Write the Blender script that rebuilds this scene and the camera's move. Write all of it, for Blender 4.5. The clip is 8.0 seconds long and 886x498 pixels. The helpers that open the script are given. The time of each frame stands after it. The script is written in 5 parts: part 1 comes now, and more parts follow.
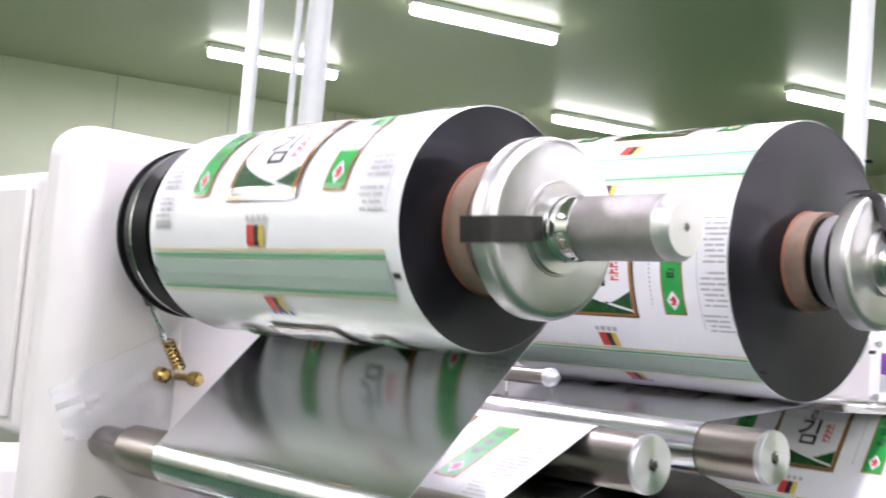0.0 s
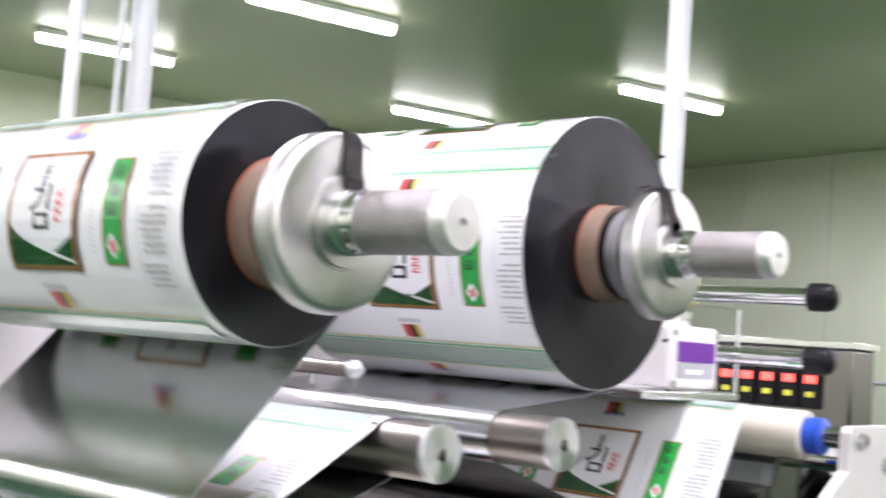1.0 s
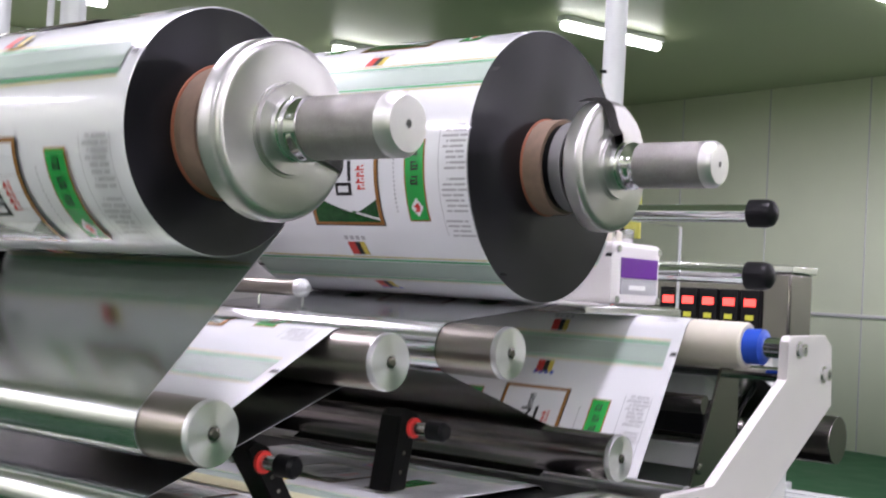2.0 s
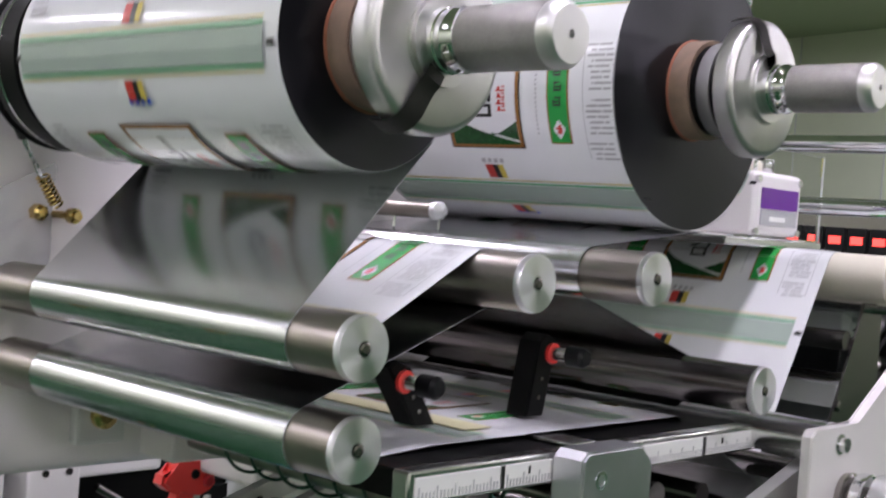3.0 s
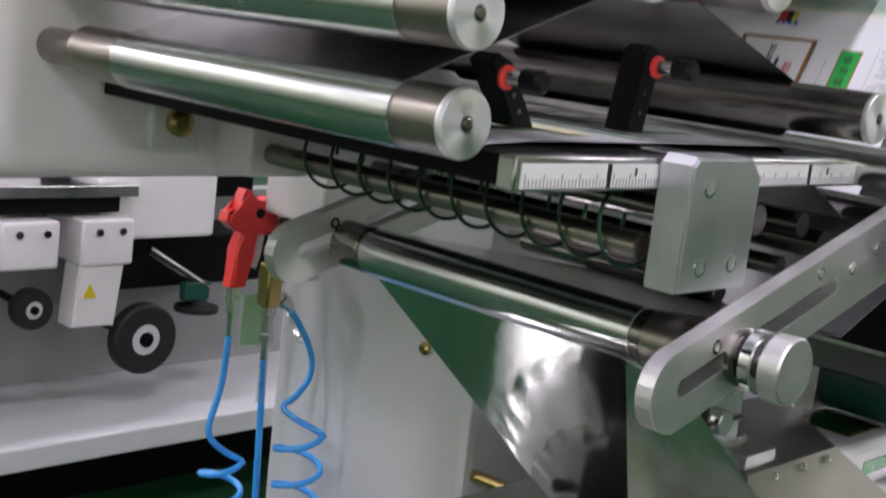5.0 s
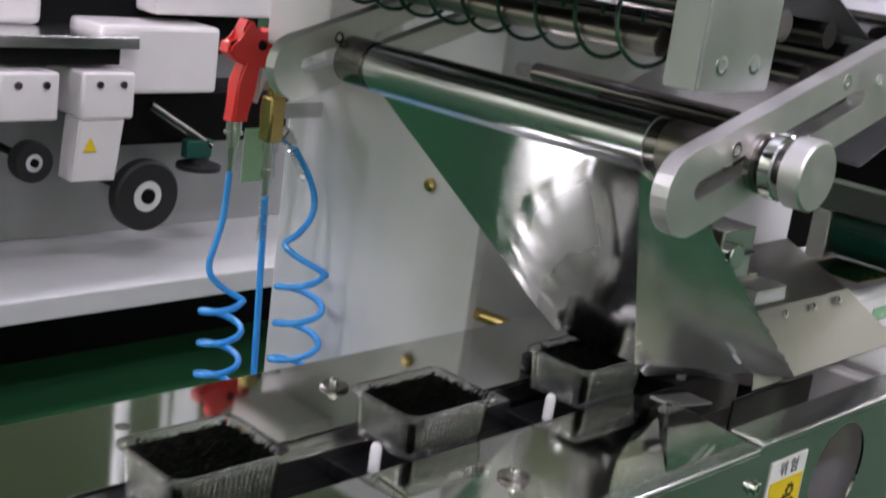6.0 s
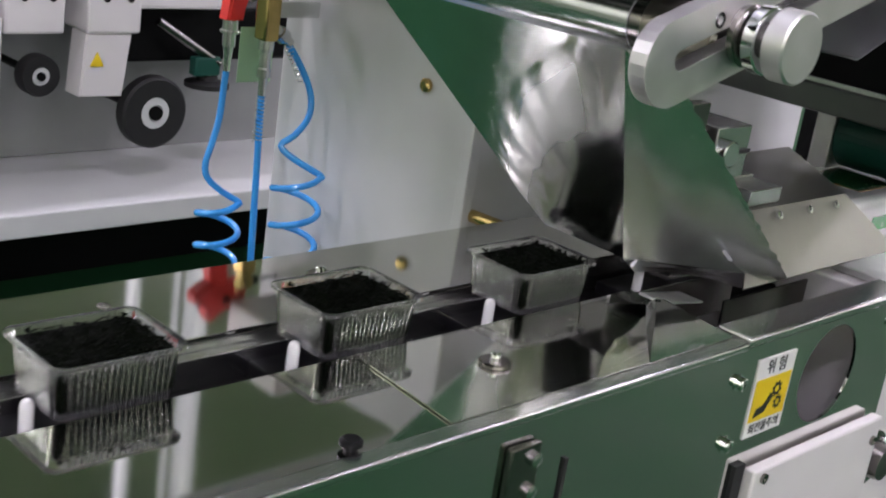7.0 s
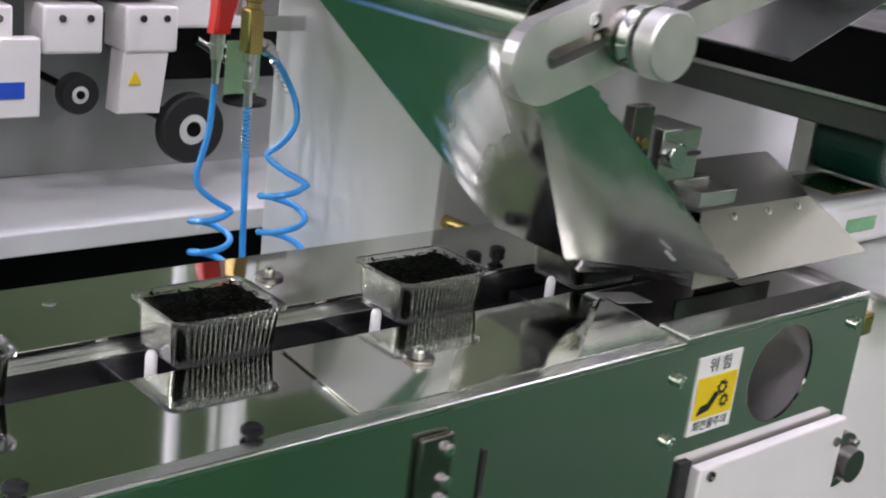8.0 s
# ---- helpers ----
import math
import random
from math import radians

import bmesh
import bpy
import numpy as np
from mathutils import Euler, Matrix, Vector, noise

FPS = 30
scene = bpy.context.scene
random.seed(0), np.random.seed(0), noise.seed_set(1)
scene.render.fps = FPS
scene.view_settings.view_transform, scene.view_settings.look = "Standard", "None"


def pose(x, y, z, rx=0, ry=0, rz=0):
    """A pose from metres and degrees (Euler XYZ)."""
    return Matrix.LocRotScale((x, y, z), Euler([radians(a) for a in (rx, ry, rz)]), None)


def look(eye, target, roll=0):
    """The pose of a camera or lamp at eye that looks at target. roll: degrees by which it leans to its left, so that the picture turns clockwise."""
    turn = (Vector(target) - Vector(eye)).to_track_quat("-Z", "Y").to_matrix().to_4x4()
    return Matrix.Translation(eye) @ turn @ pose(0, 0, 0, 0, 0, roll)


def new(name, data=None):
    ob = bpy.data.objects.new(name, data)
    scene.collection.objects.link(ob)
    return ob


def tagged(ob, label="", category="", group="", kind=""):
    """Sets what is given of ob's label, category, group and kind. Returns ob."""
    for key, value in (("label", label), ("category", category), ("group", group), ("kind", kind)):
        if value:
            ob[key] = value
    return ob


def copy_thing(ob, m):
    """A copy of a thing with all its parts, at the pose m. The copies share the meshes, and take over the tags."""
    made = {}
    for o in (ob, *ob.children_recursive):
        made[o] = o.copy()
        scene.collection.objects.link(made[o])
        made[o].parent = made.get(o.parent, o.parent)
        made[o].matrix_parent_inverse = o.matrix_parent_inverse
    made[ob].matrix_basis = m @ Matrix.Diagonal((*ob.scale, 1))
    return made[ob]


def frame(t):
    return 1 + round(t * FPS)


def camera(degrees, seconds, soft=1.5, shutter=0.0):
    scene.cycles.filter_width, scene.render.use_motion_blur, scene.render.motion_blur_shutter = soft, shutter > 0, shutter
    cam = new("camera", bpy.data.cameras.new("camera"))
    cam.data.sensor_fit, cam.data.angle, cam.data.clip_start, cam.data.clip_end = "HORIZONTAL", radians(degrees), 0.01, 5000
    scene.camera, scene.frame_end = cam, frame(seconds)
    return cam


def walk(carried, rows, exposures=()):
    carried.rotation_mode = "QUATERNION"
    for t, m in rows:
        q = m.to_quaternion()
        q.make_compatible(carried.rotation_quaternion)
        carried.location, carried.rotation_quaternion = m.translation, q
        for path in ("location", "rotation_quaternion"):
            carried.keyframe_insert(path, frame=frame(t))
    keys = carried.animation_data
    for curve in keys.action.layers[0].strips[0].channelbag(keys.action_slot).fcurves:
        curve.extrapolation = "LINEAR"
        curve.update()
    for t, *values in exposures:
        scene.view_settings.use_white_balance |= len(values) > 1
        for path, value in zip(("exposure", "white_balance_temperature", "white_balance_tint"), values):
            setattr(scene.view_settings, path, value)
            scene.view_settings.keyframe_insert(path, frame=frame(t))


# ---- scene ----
cam = camera(38.8, 8.0, soft=1.9, shutter=0.5)
PATH = [
    (0, (0.072, -0.365, 1.477), (1.401, 1.123, 1.622), 4.9),
    (0.5, (0.08, -0.372, 1.478), (1.479, 1.05, 1.621), 4.5),
    (1, (0.093, -0.395, 1.482), (1.596, 0.916, 1.631), 4.2),
    (1.2, (0.095, -0.406, 1.475), (1.642, 0.854, 1.621), 4.3),
    (2.3, (0.09, -0.39, 1.455), (1.642, 0.871, 1.488), 2.7),
    (2.5, (0.091, -0.385, 1.451), (1.624, 0.9, 1.464), 2.6),
    (3, (0.086, -0.361, 1.444), (1.552, 0.999, 1.398), 4.2),
    (3.5, (0.087, -0.347, 1.425), (1.542, 1.021, 1.327), 4.8),
    (4, (0.088, -0.329, 1.403), (1.515, 1.057, 1.195), 5.3),
    (4.2, (0.087, -0.326, 1.394), (1.51, 1.059, 1.149), 5.6),
    (5.3, (0.099, -0.301, 1.34), (1.518, 1.05, 0.939), 7.0),
    (5.5, (0.104, -0.299, 1.327), (1.519, 1.044, 0.885), 7.1),
    (6, (0.113, -0.294, 1.293), (1.516, 1.029, 0.761), 7.8),
    (6.5, (0.123, -0.295, 1.269), (1.513, 1.02, 0.687), 8.3),
    (7, (0.135, -0.32, 1.252), (1.506, 0.993, 0.624), 8.5),
    (7.5, (0.16, -0.37, 1.253), (1.473, 1.0, 0.618), 8.0),
    (8, (0.206, -0.433, 1.264), (1.485, 0.975, 0.646), 7.0),
]
walk(cam, [(t, look(eye, target, roll)) for t, eye, target, roll in PATH],
     exposures=[(0.0, 0.56), (1.2, 0.52), (2.3, -0.22), (3.0, -0.26), (4.2, -0.38), (5.3, -0.10), (6.5, -0.08), (8.0, 0.2)])

# ---- world and light ----
world = bpy.data.worlds.new("room_air")
scene.world = world
world.use_nodes = True
world.node_tree.nodes["Background"].inputs[0].default_value = (0.75, 0.85, 0.75, 1)
world.node_tree.nodes["Background"].inputs[1].default_value = 0.003

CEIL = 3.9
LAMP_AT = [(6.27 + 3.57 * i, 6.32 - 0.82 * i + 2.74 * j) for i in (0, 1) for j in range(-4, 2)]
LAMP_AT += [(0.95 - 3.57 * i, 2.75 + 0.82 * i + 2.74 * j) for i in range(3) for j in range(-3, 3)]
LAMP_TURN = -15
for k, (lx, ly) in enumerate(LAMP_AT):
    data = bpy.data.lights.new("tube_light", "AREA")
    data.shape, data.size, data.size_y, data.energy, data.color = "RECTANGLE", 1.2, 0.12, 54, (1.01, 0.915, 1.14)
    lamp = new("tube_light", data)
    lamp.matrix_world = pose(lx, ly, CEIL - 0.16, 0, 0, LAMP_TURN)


# ---- materials ----
def mat(name, color, rough=0.5, metal=0.0, vary=0.12, scale=30.0, bump=0.0, bscale=200.0, coat=0.0, stretch=None, trans=0.0, emit=0.0, spec=0.5, turned=0.0, ior=1.45):
    m = bpy.data.materials.new(name)
    m.use_nodes = True
    nt = m.node_tree
    b = nt.nodes["Principled BSDF"]
    L = nt.links.new
    tc = nt.nodes.new("ShaderNodeTexCoord")
    src = tc.outputs["Object"]
    if stretch:
        mp = nt.nodes.new("ShaderNodeMapping")
        mp.inputs["Scale"].default_value = stretch
        L(src, mp.inputs["Vector"])
        src = mp.outputs["Vector"]
    n1 = nt.nodes.new("ShaderNodeTexNoise")
    n1.inputs["Scale"].default_value, n1.inputs["Detail"].default_value = scale, 6
    L(src, n1.inputs["Vector"])
    n2 = nt.nodes.new("ShaderNodeTexNoise")
    n2.inputs["Scale"].default_value, n2.inputs["Detail"].default_value = scale / 7, 3
    L(src, n2.inputs["Vector"])
    add = nt.nodes.new("ShaderNodeMath")
    add.operation = "ADD"
    L(n1.outputs[0], add.inputs[0]), L(n2.outputs[0], add.inputs[1])
    rng = nt.nodes.new("ShaderNodeMapRange")
    rng.inputs[1].default_value, rng.inputs[2].default_value = 0.6, 1.4
    rng.inputs[3].default_value, rng.inputs[4].default_value = 1 - vary, 1 + vary * 0.4
    L(add.outputs[0], rng.inputs[0])
    mix = nt.nodes.new("ShaderNodeMix")
    mix.data_type, mix.blend_type = "RGBA", "MULTIPLY"
    mix.inputs[0].default_value = 1.0
    mix.inputs[6].default_value = (*color, 1)
    L(rng.outputs[0], mix.inputs[7])
    L(mix.outputs[2], b.inputs["Base Color"])
    rr = nt.nodes.new("ShaderNodeMapRange")
    rr.inputs[1].default_value, rr.inputs[2].default_value = 0.3, 0.7
    rr.inputs[3].default_value, rr.inputs[4].default_value = rough * 0.9, min(1.0, rough * 1.12)
    L(n1.outputs[0], rr.inputs[0]), L(rr.outputs[0], b.inputs["Roughness"])
    b.inputs["Metallic"].default_value = metal
    b.inputs["Coat Weight"].default_value = coat
    b.inputs["Coat Roughness"].default_value = 0.06
    b.inputs["Transmission Weight"].default_value = trans
    b.inputs["IOR"].default_value = ior
    b.inputs["Specular IOR Level"].default_value = spec
    if turned:
        tg = nt.nodes.new("ShaderNodeTangent")
        tg.direction_type, tg.axis = "RADIAL", "Y"
        L(tg.outputs[0], b.inputs["Tangent"])
        b.inputs["Anisotropic"].default_value = turned
    if emit:
        b.inputs["Emission Color"].default_value = (*color, 1)
        b.inputs["Emission Strength"].default_value = emit
    if bump:
        n3 = nt.nodes.new("ShaderNodeTexNoise")
        n3.inputs["Scale"].default_value, n3.inputs["Detail"].default_value = bscale, 4
        L(src, n3.inputs["Vector"])
        bp = nt.nodes.new("ShaderNodeBump")
        bp.inputs["Strength"].default_value, bp.inputs["Distance"].default_value = bump, 0.002
        L(n3.outputs[0], bp.inputs["Height"])
        L(bp.outputs[0], b.inputs["Normal"])
    return m


M = {}
M["white_paint"] = mat("white_paint", (0.78, 0.75, 0.74), 0.35, vary=0.07, scale=12, bump=0.03, bscale=500, coat=0.2)
M["grey_paint"] = mat("grey_paint", (0.62, 0.63, 0.62), 0.34, vary=0.1, scale=9, bump=0.03, bscale=500)
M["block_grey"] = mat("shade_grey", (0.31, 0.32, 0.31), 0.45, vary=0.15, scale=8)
M["film_white"] = mat("film_white", (0.80, 0.81, 0.82), 0.16, vary=0.05, scale=20, bump=0.015, bscale=40, coat=0.45)
M["foil"] = mat("foil", (0.70, 0.71, 0.72), 0.20, 1.0, vary=0.12, scale=18, bump=0.03, bscale=22)
M["foil_fold"] = mat("foil_fold", (0.88, 0.88, 0.87), 0.24, 1.0, vary=0.1, scale=25)
M["foil_former"] = mat("foil_former", (0.93, 0.93, 0.92), 0.15, 1.0, vary=0.1, scale=25, bump=0.05, bscale=38, stretch=(1, 1, 0.5))
# reflected brightness put into the finish: rougher, less metallic where the mask is 1
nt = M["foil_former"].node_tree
dulled = nt.nodes.new("ShaderNodeAttribute")
dulled.attribute_name = "bright_patch"
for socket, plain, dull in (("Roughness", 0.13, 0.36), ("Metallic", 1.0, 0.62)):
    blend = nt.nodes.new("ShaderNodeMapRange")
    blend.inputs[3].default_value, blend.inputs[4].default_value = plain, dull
    nt.links.new(dulled.outputs["Fac"], blend.inputs[0])
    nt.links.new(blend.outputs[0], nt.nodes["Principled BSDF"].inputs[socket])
M["roll_side"] = mat("roll_side", (0.036, 0.036, 0.041), 0.33, 0.8, vary=0.25, scale=9, turned=0.85)
M["roller"] = mat("roller", (0.33, 0.30, 0.265), 0.33, 1.0, vary=0.08, scale=40)
M["roller_end"] = mat("roller_end", (0.90, 0.90, 0.91), 0.36, 1.0, vary=0.1, scale=60, turned=0.8)
M["dark_roller"] = mat("dark_roller", (0.27, 0.25, 0.24), 0.23, 1.0, vary=0.15, scale=40)
M["turned"] = mat("turned_steel", (0.64, 0.63, 0.62), 0.36, 1.0, vary=0.14, scale=40, turned=0.7)
M["block_steel"] = mat("block_steel", (0.70, 0.71, 0.73), 0.33, 1.0, vary=0.15, scale=30)
M["funnel_steel"] = mat("funnel_steel", (0.88, 0.87, 0.84), 0.075, 1.0, vary=0.08, scale=12)
M["cover_steel"] = mat("cover_steel", (0.38, 0.37, 0.34), 0.38, 1.0, vary=0.12, scale=40, bump=0.04, bscale=600)
M["lip_steel"] = mat("lip_steel", (0.16, 0.165, 0.16), 0.34, 1.0, vary=0.2, scale=20)
M["brushed"] = mat("brushed", (0.80, 0.79, 0.78), 0.42, 1.0, vary=0.12, scale=40, bump=0.05, bscale=600)
M["chrome"] = mat("chrome", (0.82, 0.83, 0.84), 0.09, 1.0, vary=0.05)
M["knurl"] = mat("knurl", (0.36, 0.35, 0.33), 0.42, 1.0, vary=0.2, scale=600, bump=0.5, bscale=1500)
M["stainless"] = mat("stainless", (0.64, 0.64, 0.61), 0.055, 1.0, vary=0.08, scale=8)
M["rail_steel"] = mat("rail_steel", (0.72, 0.72, 0.71), 0.22, 1.0, vary=0.1, scale=20)
M["black_plastic"] = mat("black_plastic", (0.008, 0.008, 0.009), 0.38, vary=0.3, scale=60, spec=0.2)
M["black_metal"] = mat("black_metal", (0.005, 0.005, 0.005), 0.45, vary=0.3, scale=20, spec=0.12)
M["card"] = mat("card", (0.26, 0.18, 0.13), 0.8, vary=0.25, scale=120, bump=0.2, bscale=600)
M["card_red"] = mat("card_red", (0.36, 0.13, 0.075), 0.7)
M["strap"] = mat("strap", (0.035, 0.033, 0.03), 0.42, vary=0.35, scale=150, bump=0.2, bscale=900)
M["red"] = mat("red", (0.90, 0.05, 0.045), 0.35, vary=0.1, coat=0.3)
M["red_dark"] = mat("red_dark", (0.50, 0.02, 0.03), 0.4)
M["green_print"] = mat("green_print", (0.03, 0.36, 0.07), 0.25, vary=0.15, coat=0.4)
M["dark_green_print"] = mat("dark_green_print", (0.015, 0.085, 0.02), 0.25, vary=0.6, scale=160, coat=0.4)
M["gold_print"] = mat("gold_print", (0.42, 0.20, 0.06), 0.25, 0.3, vary=0.2, coat=0.4)
M["ink"] = mat("ink", (0.015, 0.015, 0.015), 0.3, coat=0.3)
M["grey_ink"] = mat("grey_ink", (0.42, 0.42, 0.43), 0.35, coat=0.3)
M["red_ink"] = mat("red_ink", (0.60, 0.05, 0.04), 0.3, coat=0.3)
M["gold_ink"] = mat("gold_ink", (0.60, 0.48, 0.08), 0.3, coat=0.3)
M["band_ink"] = mat("band_ink", (0.40, 0.48, 0.42), 0.22, vary=0.05, coat=0.4)
M["green_line"] = mat("green_line", (0.10, 0.42, 0.18), 0.3, coat=0.3)
M["cream"] = mat("cream", (0.70, 0.66, 0.55), 0.45, vary=0.08, scale=30)
M["blue_plastic"] = mat("blue_plastic", (0.02, 0.08, 0.52), 0.35)
M["hose_blue"] = mat("hose_blue", (0.05, 0.36, 0.86), 0.25, vary=0.08, coat=0.3)
M["brass"] = mat("brass", (0.62, 0.45, 0.18), 0.23, 1.0, vary=0.2, scale=80)
M["purple"] = mat("purple", (0.13, 0.02, 0.26), 0.35)
M["yellow"] = mat("yellow", (0.80, 0.58, 0.02), 0.4, vary=0.06)
M["sticker"] = mat("sticker", (0.80, 0.80, 0.78), 0.4, vary=0.04)
M["green_coil"] = mat("green_coil", (0.006, 0.045, 0.022), 0.4)
M["green_rubber"] = mat("green_rubber", (0.01, 0.07, 0.05), 0.4)
M["black_rubber"] = mat("black_rubber", (0.012, 0.012, 0.012), 0.6)
M["tray_plastic"] = mat("tray_plastic", (0.90, 0.91, 0.90), 0.06, vary=0.03, scale=200, trans=0.97, ior=1.31, bump=0.12, bscale=500)
M["seaweed"] = mat("seaweed", (0.0022, 0.0035, 0.0016), 0.55, vary=0.7, scale=170, bump=0.8, bscale=260, spec=0.03)
M["pusher"] = mat("pusher", (0.80, 0.80, 0.78), 0.4, vary=0.05)
M["floor"] = mat("floor_epoxy", (0.013, 0.058, 0.022), 0.45, vary=0.25, scale=3, bump=0.02, bscale=40, spec=0.12)
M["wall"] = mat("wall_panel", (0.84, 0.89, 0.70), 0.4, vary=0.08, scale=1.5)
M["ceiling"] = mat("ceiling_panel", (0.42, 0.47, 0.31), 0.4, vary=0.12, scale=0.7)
M["pipe"] = mat("pipe_paint", (0.70, 0.72, 0.72), 0.35, vary=0.06)
M["tube"] = mat("tube_glow", (1.0, 1.0, 0.98), 0.4, vary=0.0, emit=12.0)
M["lamp_body"] = mat("lamp_body", (0.75, 0.76, 0.74), 0.4)
M["digit_red"] = mat("digit_red", (1.0, 0.06, 0.05), 0.4, vary=0.0, emit=3.0)
M["digit_green"] = mat("digit_green", (0.5, 0.5, 0.05), 0.4, vary=0.0, emit=0.15)
M["clear"] = mat("clear_sheet", (0.9, 0.92, 0.92), 0.08, vary=0.02, trans=0.6, bump=0.5, bscale=50, ior=1.45)
M["clear_cover"] = mat("clear_cover", (0.97, 0.98, 0.98), 0.02, vary=0.0, trans=1.0, ior=1.05)
M["masking"] = mat("masking", (0.42, 0.40, 0.24), 0.5, vary=0.2)
M["sign_yellow"] = mat("sign_yellow", (0.80, 0.75, 0.15), 0.5)
M["green_tag"] = mat("green_tag", (0.35, 0.55, 0.33), 0.6, vary=0.12, scale=40)
M["dark_gap"] = mat("dark_gap", (0.02, 0.02, 0.02), 0.7)


# ---- mesh helpers ----
PLACE = {}


def thing(name, loc, label, category, group="", kind=""):
    ob = new(name)
    ob.location = loc
    PLACE[ob] = Vector(loc)
    return tagged(ob, label, category, group, kind)


def part(name, bm, material, parent, label="", smooth=True, own=None):
    """Link a bmesh, built in world metres, as one mesh under its thing or part."""
    base = PLACE.get(parent, Vector((0, 0, 0))) if parent else Vector((0, 0, 0))
    here = Vector(own) if own else base
    bm.transform(Matrix.Translation(-here))
    me = bpy.data.meshes.new(name)
    bmesh.ops.recalc_face_normals(bm, faces=bm.faces)
    bm.to_mesh(me)
    bm.free()
    for m in material if isinstance(material, (list, tuple)) else [material]:
        me.materials.append(M[m])
    if smooth:
        me.set_sharp_from_angle(angle=radians(35))
        me.polygons.foreach_set("use_smooth", [max(abs(c) for c in f.normal) < 0.99999 for f in me.polygons])
    ob = new(name, me)
    if parent:
        ob.parent = parent
    ob.location = here - base
    PLACE[ob] = here
    return tagged(ob, label) if label else ob


def box(lo, hi, bevel=0.0, seg=2, bm=None, mi=0):
    bm = bm or bmesh.new()
    lo, hi = Vector(lo), Vector(hi)
    r = bmesh.ops.create_cube(bm, size=1)
    d = hi - lo
    for v in r["verts"]:
        v.co = Vector((v.co.x * d.x, v.co.y * d.y, v.co.z * d.z)) + (lo + hi) / 2
    fs = {f for v in r["verts"] for f in v.link_faces}
    for f in fs:
        f.material_index = mi
    if bevel:
        es = list({e for v in r["verts"] for e in v.link_edges})
        bmesh.ops.bevel(bm, geom=es, offset=bevel, segments=seg, affect="EDGES", profile=0.5)
    return bm


def lathe(axis_point, axis, profile, seg=48, bm=None, mi=0, cap=True):
    """Turn (distance along the axis, radius) pairs round an axis."""
    bm = bm or bmesh.new()
    axis = Vector(axis).normalized()
    a = axis.orthogonal().normalized()
    b = axis.cross(a)
    rings = []
    for d, r in profile:
        c = Vector(axis_point) + axis * d
        rings.append([bm.verts.new(c + (a * math.cos(2 * math.pi * k / seg) + b * math.sin(2 * math.pi * k / seg)) * max(r, 1e-5)) for k in range(seg)])
    for p, q in zip(rings, rings[1:]):
        for k in range(seg):
            f = bm.faces.new((p[k], p[(k + 1) % seg], q[(k + 1) % seg], q[k]))
            f.material_index = mi
    if cap:
        for ring in (rings[0], rings[-1]):
            f = bm.faces.new(ring)
            f.material_index = mi
    return bm


def rod(p, q, r, seg=20, bm=None, mi=0, bevel=0.0):
    p, q = Vector(p), Vector(q)
    n = (q - p).length
    prof = [(0, r), (n, r)] if not bevel else [(0, r - bevel), (bevel, r), (n - bevel, r), (n, r - bevel)]
    return lathe(p, q - p, prof, seg, bm, mi)


def slab(points, y0, y1, bm=None, bevel=0.0, mi=0):
    """A plate: (x, z) outline between two y planes."""
    bm = bm or bmesh.new()
    a = [bm.verts.new((x, y0, z)) for x, z in points]
    b = [bm.verts.new((x, y1, z)) for x, z in points]
    fs = [bm.faces.new(a), bm.faces.new(b[::-1])]
    n = len(points)
    for k in range(n):
        fs.append(bm.faces.new((a[k], b[k], b[(k + 1) % n], a[(k + 1) % n])))
    for f in fs:
        f.material_index = mi
    if bevel:
        bmesh.ops.bevel(bm, geom=list({e for f in fs[:2] for e in f.edges}), offset=bevel, segments=2, affect="EDGES")
    return bm


def sweep(points, r, seg=10, bm=None, mi=0):
    """A round cord along points."""
    bm = bm or bmesh.new()
    pts = [Vector(p) for p in points]
    up, rings = None, []
    for k, p in enumerate(pts):
        t = (pts[min(k + 1, len(pts) - 1)] - pts[max(k - 1, 0)]).normalized()
        up = t.orthogonal().normalized() if up is None else (up - t * up.dot(t)).normalized()
        s = t.cross(up)
        rings.append([bm.verts.new(p + (up * math.cos(2 * math.pi * j / seg) + s * math.sin(2 * math.pi * j / seg)) * r) for j in range(seg)])
    for p, q in zip(rings, rings[1:]):
        for j in range(seg):
            bm.faces.new((p[j], p[(j + 1) % seg], q[(j + 1) % seg], q[j])).material_index = mi
    bm.faces.new(rings[0]).material_index = mi
    bm.faces.new(rings[-1]).material_index = mi
    return bm


def thicken(bm, vec):
    """Give an open sheet its thickness."""
    r = bmesh.ops.extrude_face_region(bm, geom=bm.faces[:])
    bmesh.ops.translate(bm, vec=vec, verts=[g for g in r["geom"] if isinstance(g, bmesh.types.BMVert)])


def arc(cx, cz, r, a0, a1, n):
    return [(cx + r * math.cos(radians(a0 + (a1 - a0) * k / n)), cz + r * math.sin(radians(a0 + (a1 - a0) * k / n))) for k in range(n + 1)]


# ---- the hall ----
RU, RV = Vector((math.cos(radians(LAMP_TURN)), math.sin(radians(LAMP_TURN)), 0)), Vector((-math.sin(radians(LAMP_TURN)), math.cos(radians(LAMP_TURN)), 0))


def hall(u, v, z):
    p = RU * u + RV * v
    return (p.x, p.y, z)


def hall_box(u0, u1, v0, v1, z0, z1, bevel=0.0, bm=None):
    bm = bm or bmesh.new()
    start = len(bm.verts)
    b2 = box((u0, v0, z0), (u1, v1, z1), bevel)
    b2.transform(Matrix.Rotation(radians(LAMP_TURN), 4, "Z"))
    me = bpy.data.meshes.new("tmp")
    b2.to_mesh(me), b2.free()
    bm.from_mesh(me)
    bpy.data.meshes.remove(me)
    return bm


